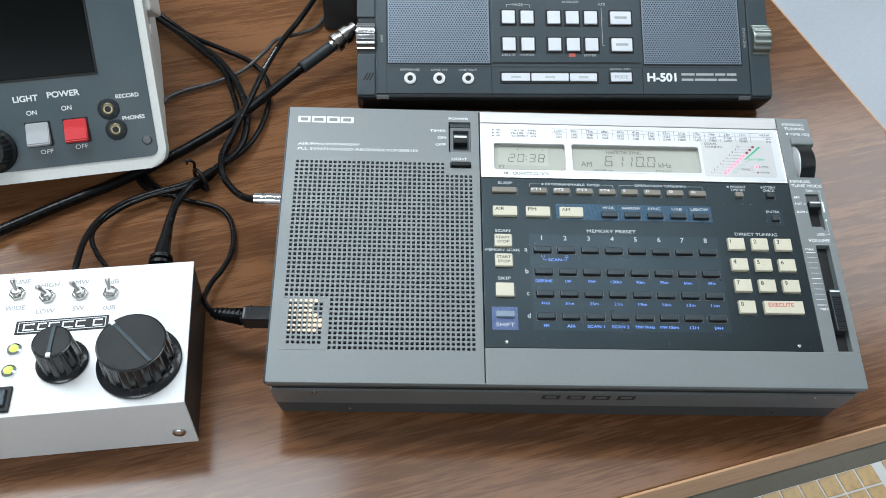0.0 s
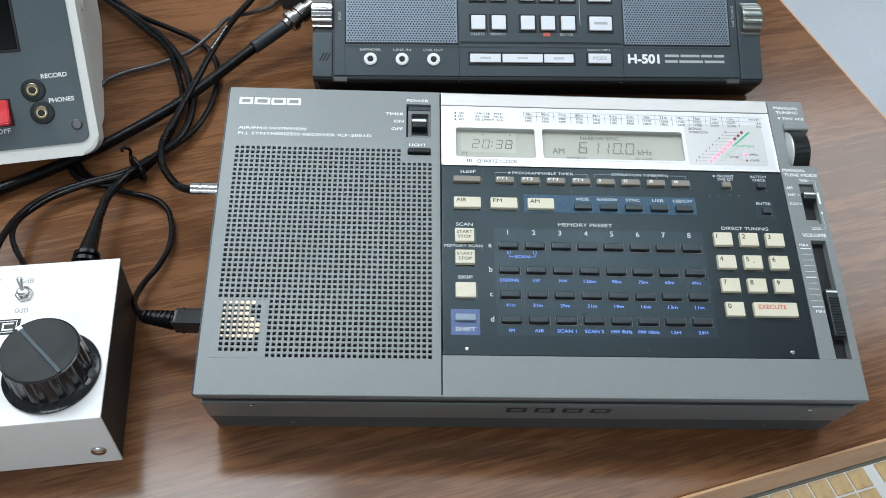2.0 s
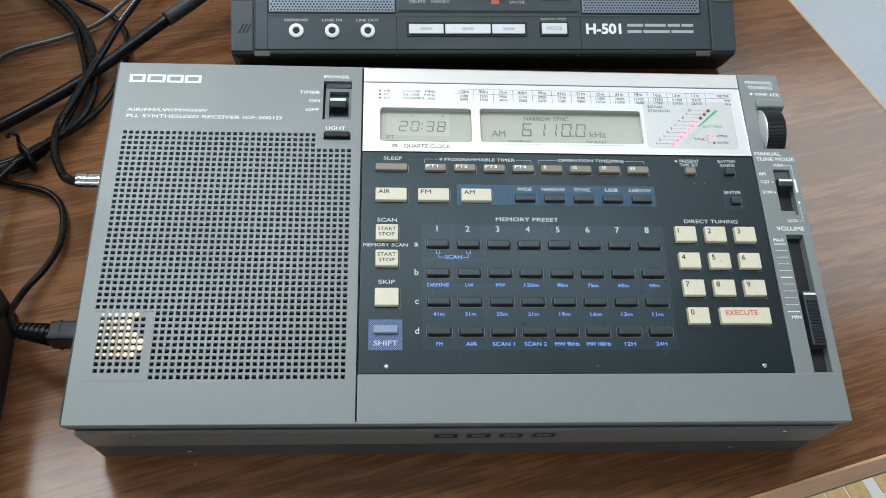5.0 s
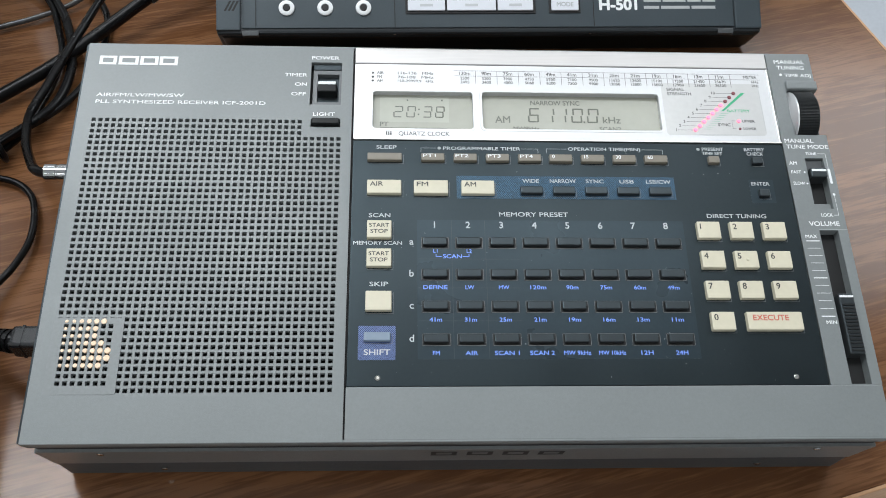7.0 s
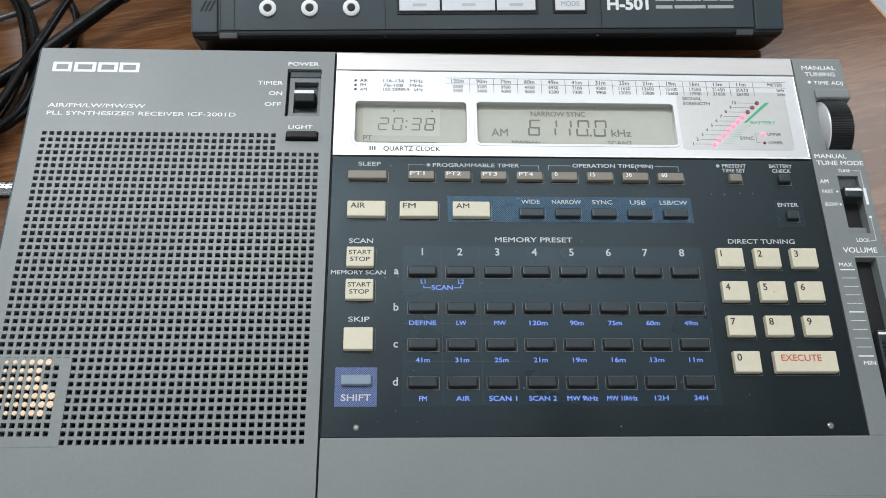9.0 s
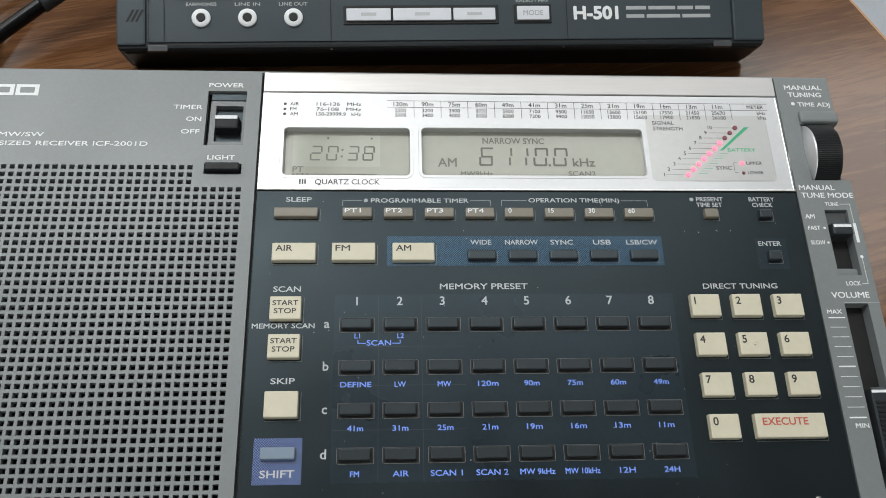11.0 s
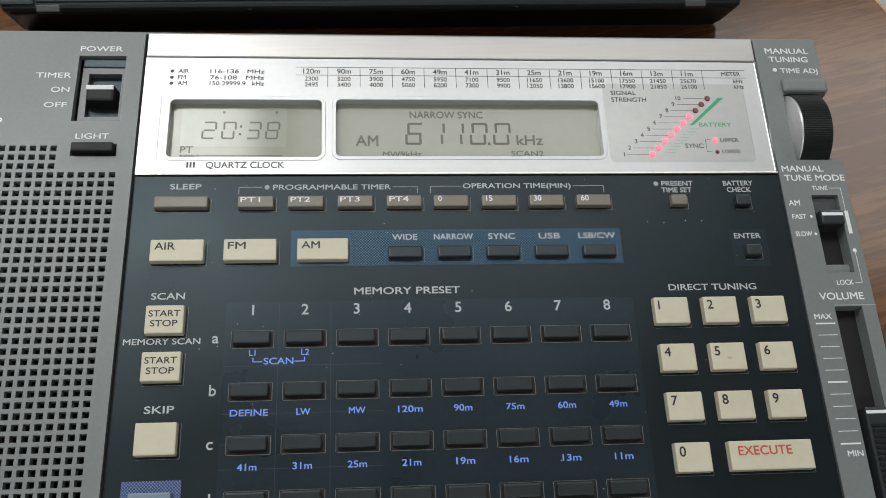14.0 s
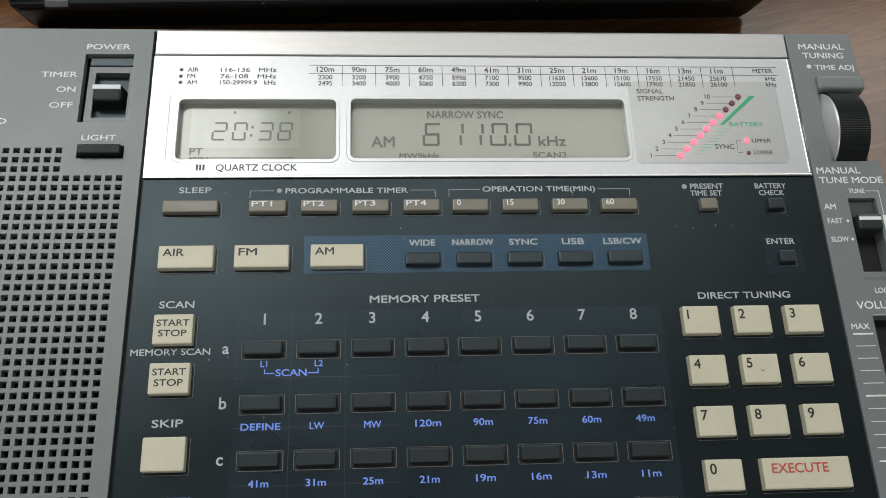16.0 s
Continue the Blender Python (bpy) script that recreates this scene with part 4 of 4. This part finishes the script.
        part("pointer", box(-r1 + 0.9, r1 - 2.6, -0.95, 0.95, h - 0.2, h + 0.8, 0.25), BLACK_KEY, k)
        part("pointer_tip", box(r1 - 2.7, r1 - 0.5, -1.05, 1.05, h - 0.6, h + 0.85, 0.15), INK_WHITE, k)
    return bx


# ---------------------------------------------------------------- the black portable radio
def portable():
    al, th = 2.0, 30.0
    m = pose(0.075, 0.2165, 0.02, 0, 0, al) @ pose(0, 0, 0, th)
    rd = thing("portable_radio", m, "black portable radio leaning back, with two grey speakers and pale keys", "radio")
    part("case", box(-44.2, 233.5, 0.5, 150, -22.5, -0.6, 2.0, 3), CHARCOAL, rd)
    part("face", box(-31.8, 219, 3.6, 148, -1.5, 0, 0.4), FACE, rd)
    part("side_block", box(-44.3, -32.4, 2.5, 30.5, -16, 0.4, 0.8), FACE, rd)
    part("side_block", box(219.6, 233.6, 2.5, 148, -16, 0.2, 0.8), FACE, rd)
    part("side_block", box(-44.3, -32.4, 56, 148, -16, 0.4, 0.8), FACE, rd)
    part("base_shell", box(-42.0, 231.5, -0.2, 20, -23.0, -2.2, 1.5, 3), BLACK, rd, "black base")
    part("rear_stand", box(60, 130, 110, 114, -112, -22, 1), CHARCOAL, rd)
    for x in (-31.7, 210.4):
        part("clip", box(x, x + 8.2, -0.1, 2.6, -6, -0.3, 0.4), GREY_DARK, rd)
    for x in (44.0, 143.7):
        part("screw", lathe([(0.8, 0), (0.6, 0.3)], 12), STEEL, rd, at=pose(x * MM, 0.0006, -0.0015, 90))
    # speakers with round perforations
    for x0, x1 in ((-24, 43.4), (147, 213.6)):
        part("speaker_frame", box(x0 - 0.8, x1 + 0.8, 23.6, 140, -0.6, 0.3, 0.3), BLACK_DEEP, rd)
        g = part("speaker_grille", box(x0, x1, 24.4, 139, -0.3, 0.6, 0.3), MESH_GREY, rd, "grey perforated speaker grille")
        v, f = [], []
        r, p = 0.55, 1.75
        row = 0
        y = 25.6
        while y < 76:
            x = x0 + 1.2 + (p / 2 if row % 2 else 0)
            while x < x1 - 0.8:
                n = len(v)
                v += [((x + r * math.cos(math.pi / 3 * k)) * MM, (y + r * math.sin(math.pi / 3 * k)) * MM, 0.64 * MM) for k in range(6)]
                f.append(tuple(range(n, n + 6)))
                x += p
            y += p * 0.866
            row += 1
        me = bpy.data.meshes.new("perforation")
        me.from_pydata(v, [], f)
        tagged(part("perforation", me, BLACK_DEEP, g), kind="stuff")
    part("key_field", box(45.4, 144.8, 25.4, 140, -0.5, 0.35, 0.3), FACE, rd)
    part("field_line", strokes([(45, 145, 24.6, 25.2), (-24, 213.4, 22.0, 22.25), (44.0, 44.4, 3.6, 22), (145.4, 145.8, 3.6, 22), (-25, -24.7, 3.6, 76), (-31.2, -31.0, 3.6, 76)], 0.42), BLACK_DEEP, rd)
    kw = finish(box(-5.6, 5.6, -5.9, 5.9, 0, 0.6, 0.2), "key_well")
    kw.materials.append(BLACK_DEEP)
    kk = finish(box(-4.3, 4.3, -4.5, 4.5, 0, 1.9, 0.5), "key")
    kk.materials.append(PALE_KEY)
    for y in (37.4, 56.4):
        for x in (56.3, 68.9, 86.9, 99.4, 111.9):
            w = part("key_well", kw, None, rd, at=pose(x * MM, y * MM, 0))
            part("key", kk, None, rd, "pale key", at=pose(x * MM, y * MM, 0.0002))
        part("key_well", box(124.0, 140.6, y - 5.9, y + 5.9, 0, 0.6, 0.2), BLACK_DEEP, rd)
        wide = part("key", box(125.3, 139.3, y - 4.5, y + 4.5, 0, 1.9, 0.5), PALE_KEY, rd, "pale wide key")
        part("key_print", strokes([(128.0, 136.4, y - 0.8, y + 0.9)], 1.96), INK_GREY, wide, "unreadable print as a bar")
    Z = 0.45
    lettering("DELETE", 55.9, 29.6, 1.5, 8.6, INK_GREY, rd, Z)
    lettering("MEMORY", 68.4, 29.6, 1.5, 10.0, INK_GREY, rd, Z)
    lettering("ENTER", 110.9, 29.6, 1.5, 8.4, INK_GREY, rd, Z)
    part("red_mark", strokes([(96.4, 100.8, 29.2, 31.7)], Z), INK_RED, rd, "red label")
    lettering("PAGE", 63.0, 64.8, 1.8, 6.6, INK_GREY, rd, Z)
    lettering("BACKLIGHT", 98.9, 67.2, 1.5, 11.4, INK_GREY, rd, Z)
    lettering("ATS", 119.8, 65.6, 1.8, 4.8, INK_GREY, rd, Z)
    for lines in ([(55.4, 59, 65.6, 65.9), (55.4, 55.7, 63.6, 65.6)], [(67, 71, 65.6, 65.9), (70.7, 71, 63.6, 65.6)], [(119.4, 119.7, 37.2, 64), (119.7, 121, 37.2, 37.5), (119.7, 121, 55.8, 56.1)]):
        part("guide_line", strokes(lines, Z), INK_GREY, rd)
    part("bar_frame", box(49.6, 115.8, 10.6, 19.0, -0.3, 0.5, 0.3), BLACK_DEEP, rd)
    for x0, x1 in ((50.8, 69.6), (70.6, 95.4), (96.3, 114.4)):
        bar = part("bar_key", box(x0, x1, 12.0, 17.4, 0, 1.4, 0.4), PALE_KEY, rd, "pale bar key")
        part("key_print", strokes([((x0 + x1) / 2 - 3.2, (x0 + x1) / 2 + 3.2, 14.0, 15.4)], 1.46), INK_PANEL, bar, "unreadable print as a bar")
    part("bar_frame", box(122.6, 138.9, 10.8, 19.2, -0.3, 0.5, 0.3), BLACK_DEEP, rd)
    k = part("bar_key", box(123.8, 137.8, 11.9, 18.1, 0, 1.4, 0.4), PALE_KEY, rd, "pale bar key")
    lettering("MODE", 130.8, 13.9, 2.2, 8.6, INK_GREY, k, 1.46)
    lettering("RADIO / MP3", 130.6, 20.2, 1.3, 13.8, INK_GREY, rd, 0.1)
    for x, s in ((-9.6, "EARPHONES"), (9.5, "LINE IN"), (28.6, "LINE OUT")):
        j = part("jack_socket", smooth(finish(lathe([(3.9, 0), (3.9, 0.8), (3.4, 1.2), (2.0, 1.2), (1.8, 0.3)], 28), "ring"), 40), INK_WHITE, rd, "white ringed jack socket", at=pose(x * MM, 0.0138, 0))
        part("hole", disc(1.7, 0.3, 1.28, 20), BLACK_DEEP, j)
        lettering(s, x, 19.2, 1.4, min(12.5, 1.5 * len(s)), INK_GREY, rd, 0.1)
    lettering("H-501", 149.0, 12.6, 5.4, 19.2, INK_WHITE, rd, 0.1, "l", bold=0.06)
    part("small_print", strokes([(172, 181, 16.6, 18.2), (182, 194, 16.6, 18.2), (195, 202, 16.6, 18.2), (203, 209.6, 16.6, 18.2), (172, 180, 12.9, 14.5), (181, 196, 12.9, 14.5), (197, 209.6, 12.9, 14.5)], 0.1), INK_GREY, rd, "unreadable print as bars")
    sl = bpy.data.meshes.new("slash_mark")
    v, f = [], []
    for i in range(3):
        x = -40.4 + 1.9 * i
        n = len(v)
        v += [(a * MM, b * MM, 0.5 * MM) for a, b in ((x, 12.4), (x + 1.1, 12.4), (x + 3.7, 17.6), (x + 2.6, 17.6))]
        f.append((n, n + 1, n + 2, n + 3))
    sl.from_pydata(v, [], f)
    part("slash_mark", sl, BLACK_DEEP, rd)
    part("side_knob", lathe([(9.0, -6.2), (9.8, -5.6), (9.8, 5.6), (9.0, 6.2)], 192, 16, 0.7, 1, 2), CHROME, rd, "silver knurled side knob", at=pose(-0.0385, 0.0428, -0.0035, 0, 90))
    part("side_knob", lathe([(10.5, -6.2), (11.6, -5.2), (11.6, 5.2), (10.5, 6.2)], 192, 16, 0.7, 1, 2), GUN, rd, "grey metal side knob", at=pose(0.2275, 0.042, -0.0045, 0, 90))
    for s, x, y in (("BASS", -28.0, 41.2), ("FINE TUNING", 219.0 - 2.2, 43.5)):
        part("lettering", lettering_mesh(s, 1.6, 2.0 * len(s) * 0.62), INK_GREY, rd, at=pose((x + 0.8) * MM, y * MM, 0.0003, 0, 0, 90))
    return rd


def lettering_mesh(s, h, w):
    me = type_mesh(s)
    lo, hi = min(v.co.x for v in me.vertices), max(v.co.x for v in me.vertices)
    for v in me.vertices:
        v.co = Vector(((v.co.x - (lo + hi) / 2) * w / (hi - lo), v.co.y * h / CAP, 0)) * MM
    return me


# ---------------------------------------------------------------- the instrument with a screen
def instrument():
    m = pose(-0.0835, 0.150, 0.0185, 0, 0, 11.4) @ pose(0, 0, 0, 50)
    it = thing("bench_instrument", m, "off-white cased instrument with slate panel, dark screen and rocker switches", "instrument")
    part("bezel", round_box(-230, 5.0, 0.5, 190, -14, 0, 10, 2.0), BEZEL, it, "off-white rounded bezel")
    body = bmesh.new()
    co = [(-224, 8, -14), (2.5, 8, -14), (2.5, 185, -14), (-224, 185, -14), (-224, 40, -120), (-3, 40, -120), (-3, 185, -120), (-224, 185, -120)]
    vs = [body.verts.new(Vector(c) * MM) for c in co]
    for q in ((0, 1, 2, 3), (7, 6, 5, 4), (0, 4, 5, 1), (1, 5, 6, 2), (2, 6, 7, 3), (3, 7, 4, 0)):
        body.faces.new([vs[i] for i in q])
    part("casing", body, BEZEL, it, "off-white tapered casing")
    part("panel", round_box(-224, 0.3, 7.6, 184, -0.5, 0.6, 5, 0.2), SLATE_PANEL, it, "slate blue front panel")
    part("screen_frame", box(-190, -26.0, 58.0, 172, 0.2, 1.2, 0.4), BLACK_DEEP, it)
    part("screen", box(-188, -27.2, 59.4, 170, 0.4, 1.5, 0.3), SCREEN, it, "dark glass screen")
    Z = 0.68
    lettering("LIGHT", -67.9, 46.6, 3.2, 13.4, INK_WHITE, it, Z, bold=0.045)
    lettering("POWER", -47.0, 47.4, 3.2, 17.6, INK_WHITE, it, Z, bold=0.045)
    lettering("ON", -66.0, 38.6, 2.6, 5.6, INK_WHITE, it, Z)
    lettering("ON", -46.6, 39.4, 2.6, 5.6, INK_WHITE, it, Z)
    lettering("OFF", -61.6, 15.8, 2.4, 7.0, INK_WHITE, it, Z)
    lettering("OFF", -42.0, 16.6, 2.4, 7.0, INK_WHITE, it, Z)
    lettering("RECORD", -12.0, 43.2, 2.2, 13.0, INK_WHITE, it, Z, bold=0.045)
    lettering("PHONES", -10.4, 30.3, 2.2, 12.6, INK_WHITE, it, Z, bold=0.045)
    for x, mat, lab in ((-64.2, GREY_KEY, "grey rocker switch"), (-43.2, RED_KEY, "red rocker switch")):
        part("rocker_well", box(x - 7.0, x + 7.2, 20.0, 34.6, 0.2, 0.9, 0.2), BLACK_DEEP, it)
        s = bmesh.new()
        prof = [(20.6, 0.5), (20.6, 5.6), (22.0, 6.4), (29.0, 3.6), (33.8, 2.6), (34.0, 0.5)]
        a = [s.verts.new(((x - 6.3) * MM, y * MM, z * MM)) for y, z in prof]
        b = [s.verts.new(((x + 6.3) * MM, y * MM, z * MM)) for y, z in prof]
        s.faces.new(a[::-1]), s.faces.new(b)
        for i in range(len(prof)):
            s.faces.new((a[i], a[(i + 1) % len(prof)], b[(i + 1) % len(prof)], b[i]))
        bmesh.ops.recalc_face_normals(s, faces=s.faces[:])
        bmesh.ops.bevel(s, geom=s.edges[:], offset=0.0005, segments=2, affect="EDGES")
        part("rocker", s, mat, it, lab)
    for x, y in ((-23.6, 37.6), (-21.2, 25.4)):
        j = part("jack_socket", smooth(finish(lathe([(6.3, 0.4), (6.1, 1.4), (5.6, 1.7)], 32), "washer"), 40), BLACK_KEY, it, "black jack socket with brass ring", at=pose(x * MM, y * MM, 0))
        part("ring", smooth(finish(lathe([(3.6, 1.4), (3.6, 2.8), (2.9, 3.2), (1.9, 3.2), (1.7, 2.2)], 28), "ring"), 40), BRASS, j)
        part("hole", disc(1.7, 2.0, 3.3, 18), BLACK_DEEP, j)
    part("screw", lathe([(2.9, 0.4), (2.9, 1.0), (2.2, 1.6)], 20), GREY_DARK, it, at=pose(-0.0049, 0.0174, 0))
    k = part("control_knob", smooth(finish(lathe([(13, 0.6), (13, 3), (11.5, 4), (10.6, 15), (9.6, 16)], 120, 24, 0.6, 2, 3), "control_knob"), 35), KNOB, it, "black ribbed knob with metal cap", at=pose(-0.0905, 0.0205, 0))
    part("cap", lathe([(7.5, 15.8), (7.5, 16.4), (7.0, 16.7)], 32), STEEL, k)
    part("side_stud", lathe([(4.0, 0), (3.6, 1.4), (2.4, 1.8)], 24), BEZEL, it, at=pose(0.0035, 0.0815, -0.022, 0, 90))
    part("bracket", box(-3.0, 8.0, 92, 114, -60, -12, 2.0), BEZEL, it)
    return it


# ---------------------------------------------------------------- cables
def cables():
    def run(name, pts, r, label, mat=RUBBER, taper=None):
        c = thing(name, pose(0, 0, 0), label, "cable", "cables on the desk")
        part("sheath", tube(pts, r, 12, 10, taper), mat, c)
        return c

    c = run("coaxial_cable", [(-330, 40, 5), (-212.7, 85.1, 5), (-186.3, 98.9, 5), (-143.5, 129.1, 5), (-114.7, 148.4, 5), (-84.7, 171.2, 6), (-53.5, 199.6, 8), (-34.2, 222.1, 10), (-13.7, 245.2, 14), (0.7, 258.2, 18), (9.9, 265.8, 21)], 3.25, "thick black coaxial cable with a nickel connector")
    part("boot", tube([(-9, 249.5, 15.5), (1, 258.3, 18.2), (10.6, 266.4, 21.3)], 4.1, 14, 6), CHARCOAL, c)
    aim = Vector((16.1, 14.1, 6)).normalized().to_track_quat("Z", "Y").to_matrix().to_4x4()
    part("connector", smooth(finish(lathe([(4.2, 0), (4.2, 2.5), (6.8, 3.0), (6.8, 7), (5.2, 7.4), (5.2, 10), (6.2, 10.4), (6.2, 16), (4.6, 16.6), (4.6, 22)], 28), "connector"), 35), NICKEL, c, "nickel bayonet connector", at=Matrix.Translation(Vector((10.2, 266.1, 21.1)) * MM) @ aim)
    a = run("audio_cable", [(2.7, 386.4, 6), (-5.3, 349.1, 8), (-16.4, 310.7, 10), (-25.6, 283.3, 12), (-33.7, 252.1, 13), (-38.3, 228.6, 13), (-43.1, 207.4, 12), (-48.3, 185.6, 10), (-51.6, 169.8, 9), (-46.9, 149.5, 13), (-35.3, 126.5, 25), (-27, 113.5, 34), (-19.5, 108, 38)], 2.1, "thin black audio cable with a silver plug")
    marks = strokes([(i * 1.5, i * 1.5 + (0.8 if i % 3 else 1.1), -0.5, 0.5) for i in range(16)], 0)
    part("printed_marks", marks, INK_GREY, a, at=Matrix.Translation((-0.0405, 0.2187, 0.0147)) @ pose(0, 0, 0, 0, 0, 77))
    part("printed_marks", marks, INK_GREY, a, at=Matrix.Translation((-0.0345, 0.2487, 0.0152)) @ pose(0, 0, 0, 0, 0, 75))
    part("plug", smooth(finish(lathe([(2.4, 0), (3.7, 0.6), (3.7, 5), (3.4, 5.2), (3.4, 6.0), (3.7, 6.2), (3.7, 16.5), (2.2, 17), (1.8, 24)], 28), "plug"), 35), CHROME, a, "silver plug", at=pose(-0.0205, 0.108, 0.0385, 0, 90, 0))
    run("striped_cable", [(-120, 175, 2), (-104.1, 208, 2), (-99.9, 223.6, 3), (-96.5, 231.1, 3), (-86.5, 238.4, 3), (-68.9, 247.3, 3), (-51.1, 259.4, 4), (-37.3, 276, 8), (-30.8, 289, 8), (-16.1, 302.1, 4), (-4.7, 312, 3), (2.1, 331.6, 3), (5.2, 360.6, 3)], 1.4, "thin glossy grey-black cable on the desk", material("grey_cable_sheath", (0.06, 0.06, 0.06), 0.18))
    run("power_cable", [(-165.9, 356, 5), (-131.8, 323.6, 5), (-109.6, 305, 6), (-88.3, 286.4, 6), (-69.7, 268.4, 6), (-55.1, 247.8, 6), (-45.2, 224, 7), (-40.5, 202.2, 7), (-42, 181.2, 7), (-50.1, 164.9, 8), (-61.7, 151.4, 9), (-67.6, 138.6, 11), (-71, 123.5, 14), (-70.7, 107.8, 17)], 2.3, "black power cable bundled with a tie")
    run("power_cable", [(-153.8, 352.2, 8), (-124.7, 321.8, 8), (-104.8, 302.5, 8), (-91.4, 292.7, 6), (-65.5, 279.2, 5), (-48.6, 269.9, 4), (-37.2, 256.9, 4), (-30.9, 239.4, 4), (-30.2, 214, 4), (-34.6, 191.3, 5), (-43, 174.5, 6), (-54.6, 159.8, 8), (-69.7, 147.4, 8), (-88.8, 139.8, 7), (-105.2, 130.2, 7), (-114, 114.9, 10), (-115.6, 94.9, 16), (-111.9, 70.6, 24), (-110.7, 58, 25)], 1.75, "black power cable bundled with a tie")
    run("signal_cable", [(-140.9, 325.7, 12), (-112, 301.4, 11), (-84.1, 276.4, 9), (-64, 256.4, 6), (-54.8, 235.6, 4), (-49, 216, 4), (-49, 194.4, 4), (-51.2, 179.8, 4), (-54.1, 163.7, 4), (-64.2, 149.9, 3), (-79.9, 142.4, 3), (-96.6, 148.9, 3), (-105.8, 165, 2)], 1.75, "thin black signal cable")
    run("signal_cable", [(-51.4, 162.8, 9), (-65.2, 144.2, 11), (-87.6, 136.1, 9), (-102.7, 127.5, 8), (-113.1, 115.7, 8), (-115.2, 106.2, 10), (-112.2, 95.4, 14), (-105, 82.6, 19), (-94.4, 67.2, 25), (-92, 58, 25)], 1.45, "thin black signal cable")
    d = run("supply_cable", [(-98.7, 158.2, 2.2), (-84, 145.1, 2.4), (-69.2, 138.5, 2.5), (-51.4, 133.6, 2.8), (-41.7, 125.1, 3), (-37, 111.6, 3.5), (-36, 98.4, 4), (-38.8, 85.1, 5), (-43.3, 74.3, 6), (-44.8, 63.5, 9), (-42, 53, 16), (-36, 43.5, 22), (-31, 40, 24)], 1.55, "black supply cable with a ribbed barrel plug")
    part("strain_relief", tube([(-35, 42.5, 22.5), (-27, 39, 25), (-17, 37, 26.8)], 2.6, 14, 6, 4.0), RUBBER, d)
    for i in range(6):
        part("relief_rib", lathe([(3.3 + 0.25 * i, 0), (3.3 + 0.25 * i, 1.3)], 16), RUBBER, d, at=Matrix.Translation(Vector((-33 + 2.6 * i, 41.2 - 0.7 * i, 23.4 + 0.55 * i)) * MM) @ pose(0, 0, 0, 0, 80, -15))
    part("plug", box(-18, 4, 32.5, 41.2, 22.5, 31.5, 1.4), KNOB_GLOSS, d, "black barrel plug")
    part("plug_ring", box(-14.8, -13.2, 32.2, 41.5, 22.2, 31.8, 1.2), KNOB_GLOSS, d)
    t = thing("cable_tie", pose(-0.0613, 0.150, 0.0085, 0, 0, 40), "black wire tie round the cable bundle", "cable tie", "cables on the desk")
    part("loop", tube([(0, 7.6 * math.cos(q), 7 * math.sin(q)) for q in [i * math.pi / 5 for i in range(11)]], 1.2, 8, 4), RUBBER, t)
    part("tail", tube([(0, 6, 5), (1, 7, 9), (-2, 9, 11), (-3, 8, 9)], 0.9, 8, 5), RUBBER, t)
    s = thing("moulded_plug", pose(0, 0, 0), "black moulded plug in the tuner's back", "plug", "cables on the desk")
    part("boot", tube([(-71.7, 114, 15.8), (-70.3, 100.2, 18.5), (-69.1, 85.4, 21.5), (-68.2, 76, 23)], 2.0, 18, 8, 5.0), RUBBER, s)
    for i in range(3):
        part("boot_ring", lathe([(5.8, -1.4), (6.3, -1.0), (6.3, 1.0), (5.8, 1.4)], 24), RUBBER, s, at=pose((-68.2 + 0.25 * i) * MM, (76.5 - 4.2 * i) * MM, (23 + 0.5 * i) * MM, 97, 0, 6))
    ad = thing("power_adapter", pose(0.001, 0.312, 0, 0, 0, 2), "black plastic power adapter behind the radio", "adapter")
    part("body", box(0, 42, 0, 70, 0.3, 30, 2.5, 3), BLACK_KEY, ad)


room()
mosaic()
receiver()
tuner()
portable()
instrument()
cables()
